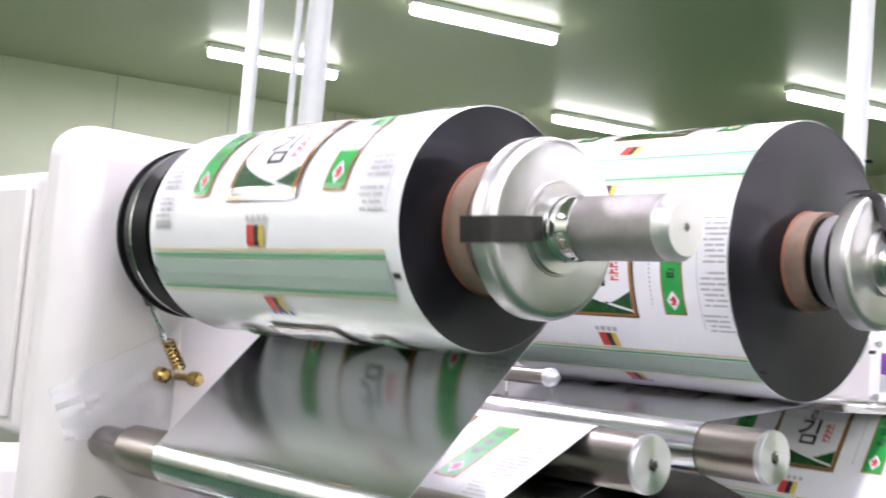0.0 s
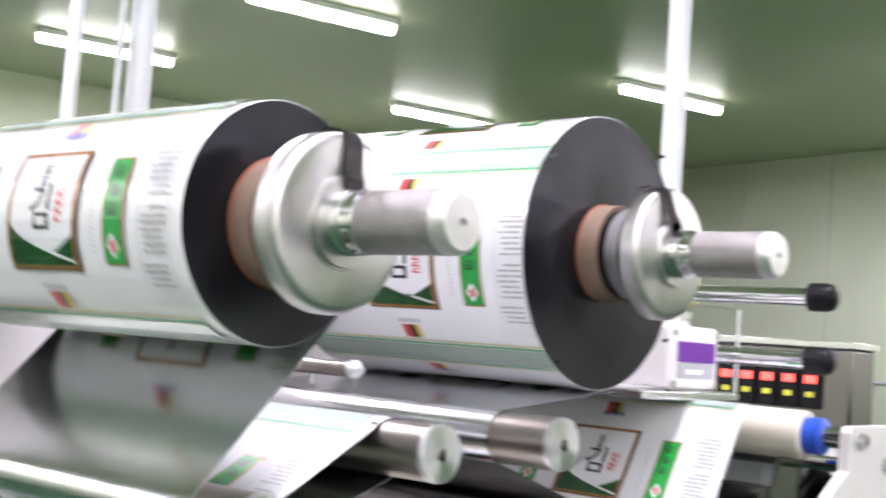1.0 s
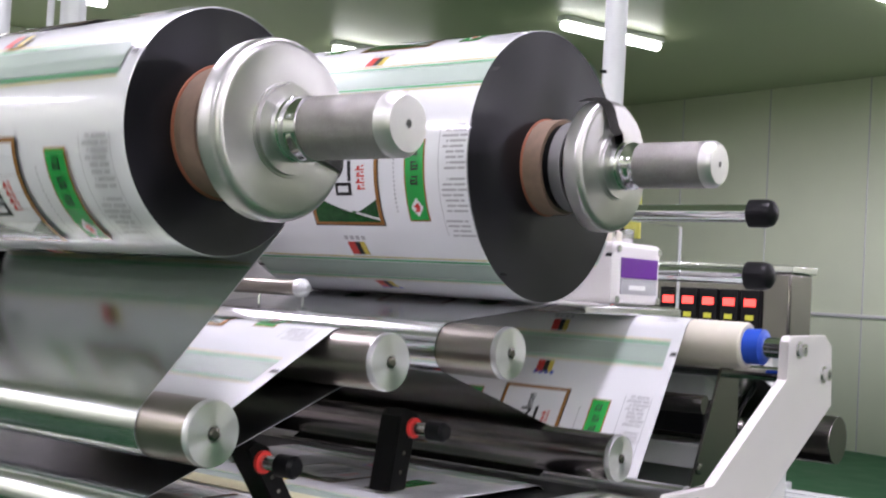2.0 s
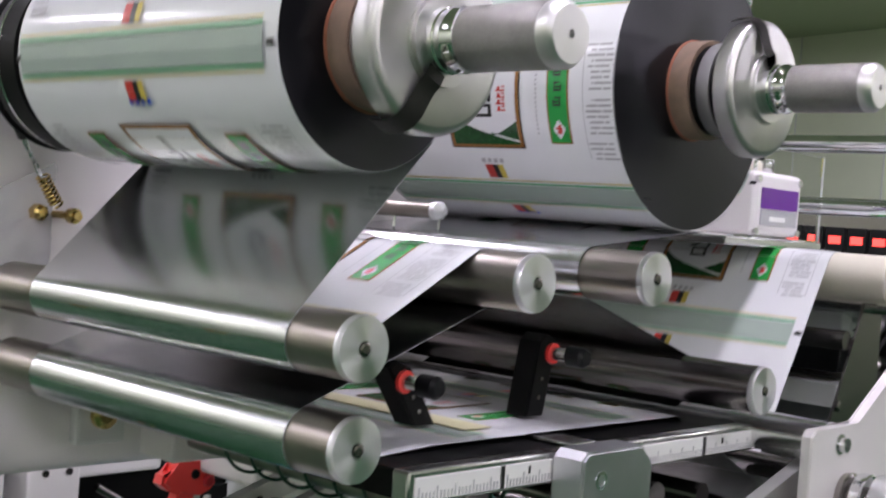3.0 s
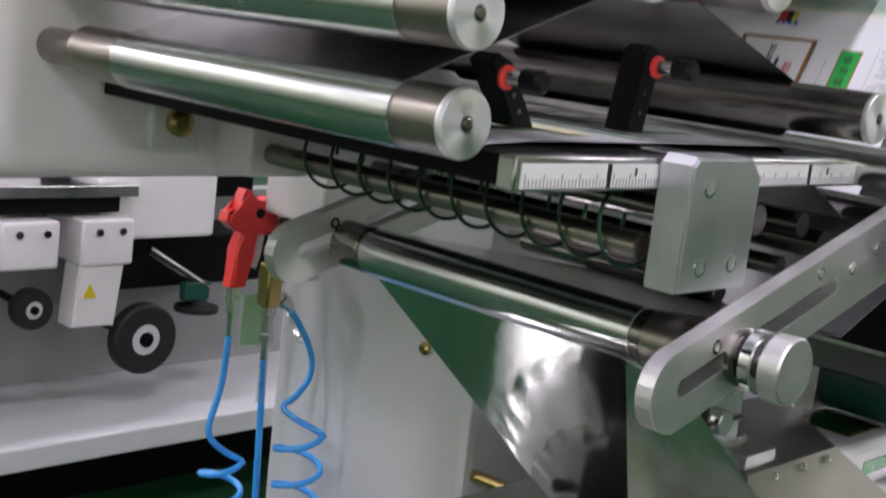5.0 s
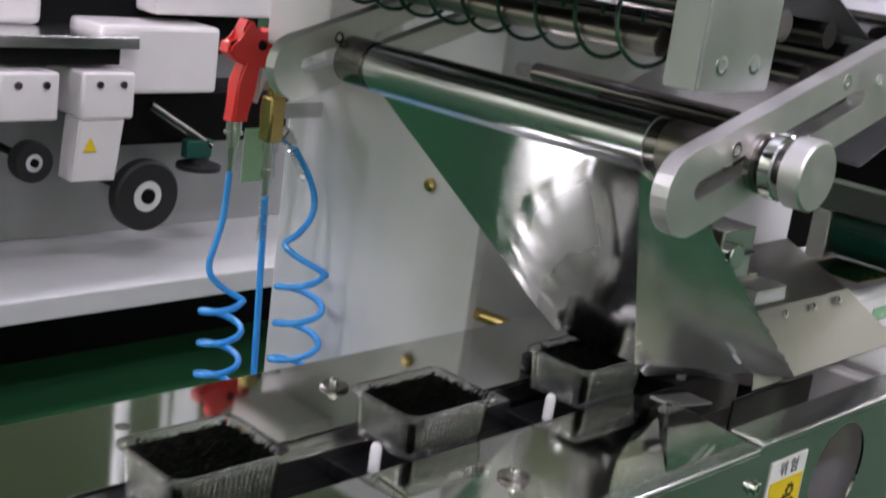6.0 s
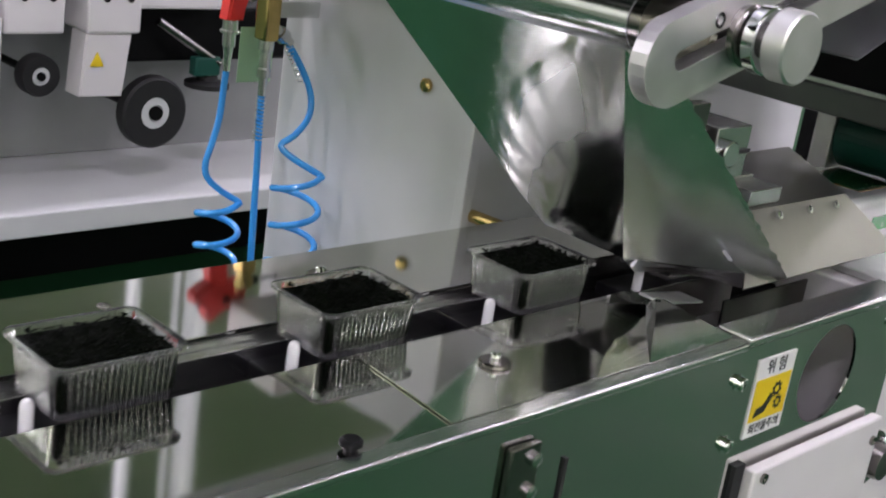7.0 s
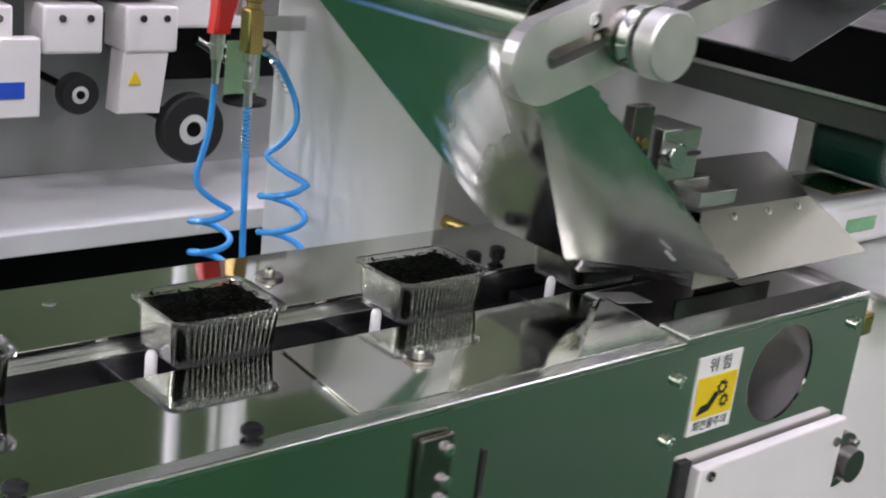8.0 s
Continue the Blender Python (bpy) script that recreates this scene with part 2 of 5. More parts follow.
U0, U1, V0, V1 = -5.0, 11.5, -5.5, 12.6
tagged(part("floor", hall_box(U0, U1, V0, V1, -0.1, 0.0), "floor", None), "glossy dark green epoxy floor of the hall", "floor", kind="structure")
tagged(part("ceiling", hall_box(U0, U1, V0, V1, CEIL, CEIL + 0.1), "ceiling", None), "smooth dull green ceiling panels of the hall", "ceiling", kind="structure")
for nm, dims in (("wall_north", (U0, U1, V1, V1 + 0.15)), ("wall_south", (U0, U1, V0 - 0.15, V0)), ("wall_east", (U1, U1 + 0.15, V0, V1)), ("wall_west", (U0 - 0.15, U0, V0, V1))):
    tagged(part(nm, hall_box(*dims, 0, CEIL), "wall", None), "pale green insulated panel wall with fine joints", "wall", kind="structure")
for nm, dims in (("trim_north", (U0, U1, V1 - 0.02, V1)), ("trim_east", (U1 - 0.02, U1, V0, V1))):
    tagged(part(nm, hall_box(*dims, 1.38, 1.42), "grey_paint", None), "thin grey rail along the pale green wall", "trim", kind="structure")

for k in range(13):
    u = U0 + 0.6 + 1.2 * k
    tagged(part("trim_joint", hall_box(u, u + 0.012, V1 - 0.006, V1, 0, CEIL), "grey_paint", None), "fine upright joint between wall panels", "trim", kind="structure")
    tagged(part("trim_joint", hall_box(U1 - 0.006, U1, V0 + 1.3 * k, V0 + 1.3 * k + 0.012, 0, CEIL), "grey_paint", None), "fine upright joint between wall panels", "trim", kind="structure")

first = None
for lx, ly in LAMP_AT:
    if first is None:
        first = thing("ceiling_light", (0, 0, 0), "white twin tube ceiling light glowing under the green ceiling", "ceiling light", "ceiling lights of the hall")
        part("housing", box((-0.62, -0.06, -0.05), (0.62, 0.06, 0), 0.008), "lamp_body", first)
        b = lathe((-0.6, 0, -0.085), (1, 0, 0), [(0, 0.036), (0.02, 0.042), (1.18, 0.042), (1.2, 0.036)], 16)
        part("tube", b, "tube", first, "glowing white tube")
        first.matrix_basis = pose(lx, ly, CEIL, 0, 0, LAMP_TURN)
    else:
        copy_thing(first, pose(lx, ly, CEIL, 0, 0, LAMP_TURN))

for k, (px, py, pr, low) in enumerate(((2.205, 2.66, 0.036, 1.12), (1.985, 2.66, 0.020, 1.12), (2.82, 1.245, 0.028, 0.0), (2.132, 2.66, 0.010, 1.12))):
    t = thing("service_pipe", (px, py, low), "pale upright service pipe running up to the ceiling", "pipe", "service pipes in the hall")
    part("pipe", rod((px, py, low), (px, py, CEIL), pr, 20), "pipe", t)
    part("flange", lathe((px, py, low), (0, 0, 1), [(0, pr * 1.6), (0.012, pr * 1.6), (0.014, pr * 1.1), (0.05, pr * 1.1)], 20), "pipe", t)

# ---- wrapping machine: housing and cabinet ----
HY = 0.655
housing = thing("machine_housing", (1.2, 0.83, 1.187), "off-white painted machine head housing with rounded edges", "machine")
part("shell", box((0.55, HY, 1.187), (1.85, 0.730, 1.642), 0.030, 5), "white_paint", housing)
part("body", box((0.552, 0.720, 1.36), (1.848, 0.90, 1.600), 0.012, 3), "white_paint", housing)
part("side_plate", box((0.546, 0.735, 1.375), (0.5522, 0.885, 1.585), 0.003), "white_paint", housing, "off-white side plate")
b = box((0.70, HY - 0.012, 1.215), (0.752, HY + 0.005, 1.27), 0.004)
part("socket_box", b, "grey_paint", housing, "small grey socket box")
b = lathe((0.726, HY - 0.012, 1.243), (0, -1, 0), [(0, 0.013), (0.006, 0.013), (0.008, 0.007)], 20)
part("socket", b, "brass", housing, "brass socket")
cabinet = thing("machine_cabinet", (1.5, 0.83, 0), "light grey painted steel machine cabinet below the head", "cabinet")
part("body", box((1.17, 0.65, 0.03), (1.9, 1.02, 1.186), 0.004), "grey_paint", cabinet)
part("corner_strip", box((1.166, 0.646, 0.03), (1.182, 0.662, 1.186), 0.002), "grey_paint", cabinet)
part("base", box((1.19, 0.67, 0), (1.88, 1.0, 0.03)), "black_metal", cabinet)
for k, z in enumerate((0.963, 1.02, 0.72, 0.66)):
    part("cap_screw", lathe((1.17, 0.736, z), (-1, 0, 0), [(0, 0.0085), (0.005, 0.0085), (0.008, 0.005)], 16), "brass", cabinet, "dull brass cap screw")
part("top_bracket", box((1.09, 0.86, 1.09), (1.168, 0.98, 1.186), 0.006), "white_paint", cabinet, "white bracket under the head")
part("guide_rod", rod((1.185, 0.65, 0.826), (1.185, 0.47, 0.832), 0.008, 16, bevel=0.002), "brass", cabinet, "thin brass-coloured guide rod")


# ---- rollers ----
def guide_roller(name, x, z, r, near, film=None, body="roller", label="", endr=None):
    t = thing(name, (x, HY, z), label, "roller", "film guide rollers")
    part("shaft", rod((x, HY + 0.01, z), (x, 0.595, z), r * 0.72, 24), "dark_roller", t, "dull steel shaft stub")
    part("barrel", lathe((x, 0.598, z), (0, -1, 0), [(0, r - 0.002), (0.002, r), (0.598 - near - 0.004, r)], 48), body, t)
    part("end_cap", lathe((x, near + 0.004, z), (0, -1, 0), [(0, r * 1.015), (0.002, r * 1.02), (0.005, r * 0.98), (0.0055, r * 0.25), (0.003, r * 0.2), (0.003, 0)], 48), "roller_end", t, "turned bright end cap")
    part("centre_bolt", lathe((x, near + 0.002, z), (0, -1, 0), [(0, 0.0045), (0.004, 0.0045), (0.0045, 0.003)], 6), "dark_roller", t, "small socket bolt")
    return t


RR = 0.0205
R1, R2, R3, R5, R4 = (0.604, 1.364), (0.608, 1.302), (0.764, 1.405), (0.894, 1.411), (1.035, 1.322)
R6, RW = (0.876, 1.142), (1.318, 1.416)
guide_roller("guide_roller", *R1, RR, 0.178, label="brushed steel guide roller with silver film wrapped round it")
guide_roller("guide_roller", *R2, RR, 0.182, label="lower brushed steel guide roller with silver film round it")
guide_roller("guide_roller", *R3, RR, 0.178, label="brushed steel guide roller carrying the printed film")
guide_roller("guide_roller", *R5, RR, 0.167, label="brushed steel guide roller for the standby film")
guide_roller("guide_roller", *R4, 0.0200, 0.146, body="dark_roller", label="dark steel guide roller with a bright end")

# ---- film rolls ----
FAR, NEAR = 0.531, 0.225
ROLL1, RAD1 = (0.641, 1.552), 0.081
ROLL2, RAD2 = (1.040, 1.573), 0.123


def glyph_runs(text, size, along, across, ink, cell=0.0008):
    """A letter as short runs of ink: its top points to the film's leading end."""
    cu = bpy.data.curves.new("glyph", "FONT")
    cu.body, cu.size, cu.align_x, cu.align_y = text, size, "CENTER", "CENTER"
    tmp = bpy.data.objects.new("glyph", cu)
    scene.collection.objects.link(tmp)
    bpy.context.view_layer.update()
    me = bpy.data.meshes.new_from_object(tmp.evaluated_get(bpy.context.evaluated_depsgraph_get()))
    bpy.data.objects.remove(tmp)
    me.calc_loop_triangles()
    tris = np.array([[me.vertices[k].co[:2] for k in t.vertices] for t in me.loop_triangles])
    bpy.data.meshes.remove(me)
    n = int(size / cell)
    runs = []
    for r in range(n):
        v = size * 0.62 - r * cell * 1.24
        inside = []
        for c in range(n):
            p = np.array((-size * 0.6 + c * cell * 1.2, v))
            d = [np.cross(tris[:, (k + 1) % 3] - tris[:, k], p - tris[:, k]) for k in range(3)] if len(tris) else [np.array([0.0])]
            inside.append(bool(np.any((d[0] > 0) & (d[1] > 0) & (d[2] > 0) | (d[0] < 0) & (d[1] < 0) & (d[2] < 0))))
        c = 0
        while c < n:
            if inside[c]:
                c1 = c
                while c1 < n and inside[c1]:
                    c1 += 1
                x0, x1 = -size * 0.6 + c * cell * 1.2, -size * 0.6 + c1 * cell * 1.2
                runs.append((ink, along - v, along - v + cell * 2.0, across - x1 - 0.0005, across - x0 + 0.0005, 3))
                c = c1
            c += 1
    return runs


def label_elements():
    """The print of one film length: material, from and to along the film, from and to across it."""
    e = []
    mid = 0.378
    e.append(("ink", -0.0395, 0.0395, mid - 0.043, mid + 0.043, 0))
    e.append(("gold_print", -0.0383, 0.0383, mid - 0.0415, mid + 0.0415, 1))
    e.append(("film_white", -0.035, 0.036, mid - 0.038, mid + 0.038, 2))
    n = 40
    for k in range(n):
        f = (k + 0.5) / n
        ya, yb = mid + 0.038 - 0.076 * (k + 1) / n, mid + 0.038 - 0.076 * k / n
        sw = 0.006 + 0.027 * f ** 0.55
        e.append(("dark_green_print", sw + 0.0012, 0.036, ya, yb, 3))
        if f > 0.6:
            e.append(("dark_green_print", 0.0285 - 0.012 * ((f - 0.6) / 0.4) ** 1.3, sw - 0.0008, ya, yb, 3))
    e += glyph_runs("김", 0.031, 0.001, mid + 0.001, "ink")
    for c0 in (-0.0255, -0.0175):
        for a, b2, c, d in ((-0.0030, -0.0018, -0.004, 0.004), (-0.002, 0.002, 0.001, 0.0025), (0.0, 0.0012, -0.004, 0.002), (0.002, 0.0032, -0.004, 0.0035)):
            e.append(("ink", c0 + a, c0 + b2, mid + 0.002 + c, mid + 0.002 + d, 3))
    for k in range(4):
        e.append(("red_ink", -0.011 + 0.0052 * k, -0.0075 + 0.0052 * k, mid - 0.0215, mid - 0.0185, 3))
        e.append(("red_ink", -0.0085 + 0.0052 * k, -0.0072 + 0.0052 * k, mid - 0.0270, mid - 0.0165 - 0.001 * (k % 2), 3))
        e.append(("red_ink", -0.0115 + 0.0052 * k, -0.0102 + 0.0052 * k, mid - 0.0265, mid - 0.0235, 3))
    for y in (0.460, 0.294):
        e.append(("gold_print", -0.031, 0.035, y - 0.0115, y + 0.0115, 0))
        e.append(("green_print", -0.0298, 0.0338, y - 0.0100, y + 0.0100, 1))
        for k in range(3):
            c0 = -0.021 + 0.0115 * k
            for a, b2, c, d in ((-0.0040, -0.0028, -0.003, 0.004), (-0.004, 0.0035, 0.002, 0.0034), (-0.001, 0.0004, -0.004, 0.0015), (0.0015, 0.0030, -0.0042, 0.0035), (-0.002, 0.003, -0.0045, -0.0032)):
                lo_y, hi_y = (c, d) if k % 2 else (-d, -c)
                e.append(("ink", c0 + a, c0 + b2, y + lo_y, y + hi_y, 2))
        for k in range(8):
            w = 0.0068 * (1 - abs(k - 3.5) / 4.4)
            e.append(("film_white", 0.0160 + 0.0018 * k, 0.0178 + 0.0018 * k, y - w, y + w, 2))
            if 1 < k < 6:
                e.append(("red_ink", 0.0160 + 0.0018 * k, 0.0178 + 0.0018 * k, y - w * 0.55, y + w * (0.55 if k % 2 else 0.2), 3))
    for y in (0.2365, 0.2675):
        e.append(("grey_ink", -0.045, 0.047, y - 0.0003, y + 0.0003, 0))
    for k in range(14):
        e.append(("grey_ink", -0.020 + 0.0035 * k, -0.0182 + 0.0035 * k, 0.3165, 0.3182, 0))
        e.append(("grey_ink", -0.020 + 0.0035 * k, -0.0182 + 0.0035 * k, 0.4785, 0.4800, 0))
    rnd = random.Random(5)
    for y0, y1 in ((0.495, 0.521), (0.238, 0.266)):
        for k in range(22):
            if k in (9, 17):
                continue
            s = -0.042 + 0.0042 * k
            cut = y0 + (y1 - y0) * rnd.uniform(0.3, 0.7)
            e.append(("grey_ink", s, s + 0.0017, y0 + rnd.random() * 0.004, cut - 0.0008, 0))
            e.append(("grey_ink", s, s + 0.0017, cut + 0.0008, y1 - rnd.random() * 0.008, 0))
    e.append(("grey_ink", 0.0035 + 0.047, 0.0035 + 0.053, 0.496, 0.518, 0))
    for s in (0.049, 0.1265):
        for k in range(4):
            e.append(("grey_ink" if s < 0.1 else "blue_plastic", s - (0 if s < 0.1 else 0.011), s + 0.004 - (0 if s < 0.1 else 0.011), mid - 0.012 + 0.007 * k, mid - 0.0075 + 0.007 * k, 0))
    for s in (0.055, 0.104):
        e.append(("red_ink", s, s + 0.0135, mid + 0.003, mid + 0.012, 0))
        e.append(("ink", s, s + 0.0135, mid - 0.003, mid + 0.003, 0))
        e.append(("gold_ink", s, s + 0.0135, mid - 0.009, mid - 0.003, 0))
    e.append(("gold_ink", 0.0705, 0.0715, NEAR + 0.012, FAR - 0.006, 0))
    e.append(("green_line", 0.0735, 0.0755, NEAR + 0.012, FAR - 0.006, 0))
    e.append(("band_ink", 0.0765, 0.0965, NEAR + 0.012, FAR - 0.006, 0))
    e.append(("green_line", 0.0975, 0.0995, NEAR + 0.012, FAR - 0.006, 0))
    e.append(("gold_ink", 0.1010, 0.1018, NEAR + 0.012, FAR - 0.006, 0))
    e.append(("ink", 0.084, 0.088, NEAR + 0.001, NEAR + 0.008, 1))
    e.append(("ink", 0.084, 0.088, FAR - 0.008, FAR - 0.001, 1))
    return e


LABEL = label_elements()


def film_roll(name, c, r, phases, label, NEAR=NEAR):
    x, z = c
    t = thing(name, (x, 0.39, z), label, "film roll", "film rolls on the machine")
    b = lathe((x, FAR, z), (0, -1, 0), [(0, r - 0.0005), (0.0005, r), (FAR - NEAR - 0.0005, r), (FAR - NEAR, r - 0.0005)], 128, cap=False)
    part("film_wrap", b, "film_white", t, "glossy white printed film")
    b = lathe((x, NEAR + 0.0005, z), (0, -1, 0), [(0, r - 0.0006), (-0.0004, r * 0.8), (0.0003, r * 0.62), (0, 0.043)], 128, cap=False)
    part("roll_face", b, "roll_side", t, "dark layered film edge")
    b = lathe((x, FAR - 0.0005, z), (0, 1, 0), [(0, r - 0.0006), (0.0002, r * 0.7), (0, 0.043)], 96, cap=False)
    part("roll_face", b, "roll_side", t, "dark layered film edge")
    b = lathe((x, FAR + 0.012, z), (0, -1, 0), [(0, 0.0385), (0, 0.0430), (FAR - NEAR + 0.030, 0.0430), (FAR - NEAR + 0.031, 0.0425), (FAR - NEAR + 0.031, 0.0385), (0, 0.0385)], 64, cap=False)
    part("core", b, "card", t, "brown cardboard core")
    part("core_edge", lathe((x, NEAR + 0.001, z), (0, -1, 0), [(0, 0.0430), (0, 0.0445), (0.002, 0.0440), (0.002, 0.0430)], 64, cap=False), "card_red", t, "thin red paper edge")
    if not phases:
        return t
    names = sorted({e[0] for e in LABEL})
    bm = bmesh.new()
    for phase, last in phases:
        base = radians(phase)
        for m, s0, s1, y0, y1, lift in LABEL:
            if s0 > last:
                continue
            rr = r + 0.00035 + 0.00022 * lift
            k = max(1, int((s1 - s0) / 0.004))
            rows = []
            for q in range(k + 1):
                a = base - (s0 + (s1 - s0) * q / k) * 1.093 / r
                rows.append([bm.verts.new((x + rr * math.sin(a), y, z + rr * math.cos(a))) for y in (y0, y1)])
            for p, w in zip(rows, rows[1:]):
                bm.faces.new((p[0], p[1], w[1], w[0])).material_index = names.index(m)
    tagged(part("print", bm, names, t, "green, gold and black label print"), kind="stuff")
    return t


def chuck(name, c, strap, label):
    x, z = c
    t = thing(name, (x, 0.39, z), label, "roll chuck", "roll chucks on the spindles")
    part("plug", lathe((x, 0.235, z), (0, -1, 0), [(0, 0.038), (0.036, 0.038)], 48), "black_metal", t, "dark steel plug")
    part("seat", lathe((x, 0.212, z), (0, -1, 0), [(0, 0.040), (0.004, 0.0405), (0.012, 0.0405)], 48), "brushed", t)
    prof = [(0.012, 0.046), (0.013, 0.0552), (0.015, 0.0575), (0.026, 0.0578), (0.0295, 0.0568), (0.0315, 0.0545), (0.0322, 0.0515), (0.0332, 0.0300), (0.0342, 0.0295), (0.0342, 0.0285), (0.0372, 0.0280), (0.0372, 0.0225)]
    part("disc", lathe((x, 0.2, z), (0, -1, 0), prof, 96), "turned", t, "turned silver clamping disc")
    a = radians(strap)
    rad, tan = Vector((math.sin(a), 0, math.cos(a))), Vector((math.cos(a), 0, -math.sin(a)))
    bm = bmesh.new()
    rows = []
    for d, r in [(0.1605, 0.0205), (0.1605, 0.028), (0.1632, 0.033), (0.1645, 0.042), (0.1655, 0.0495), (0.1685, 0.0555), (0.1730, 0.0592), (0.180, 0.0605), (0.192, 0.0600)]:
        rows.append([bm.verts.new(Vector((x, d, z)) + rad * r + tan * w) for w in (-0.0075 - 0.02 * max(0, r - 0.03), 0.0075 + 0.02 * max(0, r - 0.03))])
    for p, q in zip(rows, rows[1:]):
        bm.faces.new((p[0], p[1], q[1], q[0]))
    bmesh.ops.solidify(bm, geom=bm.faces[:], thickness=0.002)
    part("strap", bm, "strap", t, "dark worn clamp strap")
    part("ring", lathe((x, 0.1675, z), (0, -1, 0), [(0, 0.0215), (0.003, 0.0215), (0.003, 0.019), (0.004, 0.019), (0.006, 0.0205), (0.010, 0.0205), (0.011, 0.0195), (0.013, 0.0195), (0.014, 0.0205), (0.019, 0.0205), (0.021, 0.0192), (0.026, 0.0192)], 48), "chrome", t, "polished ring")
    part("grip", lathe((x, 0.1415, z), (0, -1, 0), [(0, 0.0188), (0.001, 0.0196), (0.062, 0.0196)], 48), "knurl", t, "knurled steel grip")
    part("tip", lathe((x, 0.0795, z), (0, -1, 0), [(0, 0.0196), (0.006, 0.0196), (0.0105, 0.0165), (0.0108, 0.0025), (0.006, 0.0025)], 48), "brushed", t, "bevelled end with a small hole")
    part("spindle", rod((x, HY - 0.03, z), (x, 0.2, z), 0.016, 24), "dark_roller", t, "steel spindle")
    return t


roll_a = film_roll("film_roll", ROLL1, RAD1, (), "smaller roll of glossy white printed film, turning on its spindle")
roll_b = film_roll("film_roll", ROLL2, RAD2, [(260 + 90 * q, 1) for q in range(4)], "large standby roll of glossy white printed film", NEAR=0.238)
chuck_a = chuck("roll_chuck", ROLL1, 263, "silver clamping chuck with knurled grip and dark strap")
chuck_b = chuck("roll_chuck", ROLL2, -20, "silver clamping chuck with knurled grip on the standby spindle")
for c, r in ((ROLL1, 0.086), (ROLL2, 0.086)):
    t = thing("brake_drum", (c[0], HY, c[1]), "dark brake drum with a brown friction belt behind the film roll", "brake drum", "brake drums")
    part("drum", lathe((c[0], HY + 0.002, c[1]), (0, -1, 0), [(0, 0.040), (0.050, 0.040), (0.050, 0.066), (0.056, 0.0735), (0.060, 0.0740), (0.062, 0.068), (0.075, 0.066), (0.077, 0.0735), (0.105, 0.0735)], 64), "black_metal", t)
    part("belt", lathe((c[0], 0.592, c[1]), (0, -1, 0), [(0, 0.0665), (0, 0.0715), (0.013, 0.0715), (0.013, 0.0665)], 64, cap=False), "strap", t, "dark brown friction belt")
    part("rim", lathe((c[0], 0.577, c[1]), (0, -1, 0), [(0, 0.0700), (0, 0.0745), (0.0025, 0.0745), (0.0025, 0.0700)], 64, cap=False), "chrome", t, "thin bright rim")

# ---- film webs ----


def belt_path(circles, step=0.004):
    """Points (x, z) along a belt over circles (x, z, r, turn), turn +1 anticlockwise; and the end points given as r = 0."""
    lines = []
    for (x0, z0, r0, s0), (x1, z1, r1, s1) in zip(circles, circles[1:]):
        d = Vector((x1 - x0, z1 - z0))
        n = d.length
        u = d / n
        a = (s0 * r0 - s1 * r1) / n
        w = math.sqrt(1 - a * a)
        nrm = Vector((u.x * a + u.y * w, u.y * a - u.x * w))
        lines.append((Vector((x0, z0)) + nrm * (r0 * s0), Vector((x1, z1)) + nrm * (r1 * s1)))
    pts = []
    for k, (p, q) in enumerate(lines):
        n = max(1, int((q - p).length / step))
        pts += [p + (q - p) * j / n for j in range(n + (k == len(lines) - 1))]
        if k + 1 < len(lines):
            cx, cz, r, s = circles[k + 1]
            if r > 0:
                a0 = math.atan2(q.y - cz, q.x - cx)
                nx = lines[k + 1][0]
                a1 = math.atan2(nx.y - cz, nx.x - cx)
                da = (a1 - a0) % (2 * math.pi) if s > 0 else -((a0 - a1) % (2 * math.pi))
                n = max(2, int(abs(da) * r / step * 1.5))
                pts += [Vector((cx + r * math.cos(a0 + da * j / n), cz + r * math.sin(a0 + da * j / n))) for j in range(n)]
    return pts


def ribbon(name, pts, side, parent, inner="film_white", outer="foil", y0=NEAR, y1=FAR):
    """The film as a thin two-sided ribbon; side is the printed side, +1 to the left of its way."""
    for nm, sgn, m in (("printed_face", side, inner), ("silver_face", -side, outer)):
        bm = bmesh.new()
        rows = []
        for k, p in enumerate(pts):
            t = (pts[min(k + 1, len(pts) - 1)] - pts[max(k - 1, 0)]).normalized()
            nrm = Vector((-t.y, t.x)) * sgn * 0.0003
            rows.append([bm.verts.new((p.x + nrm.x, y, p.y + nrm.y)) for y in (y0, (y0 * 2 + y1) / 3, (y0 + 2 * y1) / 3, y1)])
        for p, q in zip(rows, rows[1:]):
            for j in range(3):
                bm.faces.new((p[j], p[j + 1], q[j + 1], q[j]))
        part(nm, bm, m, parent, "white printed face" if m == "film_white" else "dull silver face")


E_ = RR + 0.0006
RW = (1.318, 1.416)
path_a = belt_path([(*ROLL1, RAD1 + 0.0006, -1), (*R1, E_, 1), (*R3, E_, -1), (*R2, E_, 1), (0.72, 1.288, 0, 1), (1.03, 1.282, 0.0065, -1), (1.168, 1.236, 0.012, 1), (*RW, 0.0252, -1), (1.60, 1.30, 0.03, -1), (1.20, 1.12, 0.012, -1), (*R6, E_, 1), (0.888, 1.112, 0, 1)])
web_a = thing("film_web", (0.7, 0.39, 1.3), "running packaging film, silver inside and white printed outside, threaded over rollers", "packaging film")
ribbon("film", path_a, 1, web_a)
path_c = belt_path([(*ROLL2, RAD2 + 0.0006, -1), (*R5, E_, 1), (*R4, 0.0206, -1), (1.03, 1.297, 0, 1)])
web_c = thing("film_web", (1.0, 0.39, 1.35), "slack standby film from the large roll, dark silver", "packaging film")
ribbon("film", path_c, 1, web_c, inner="foil")

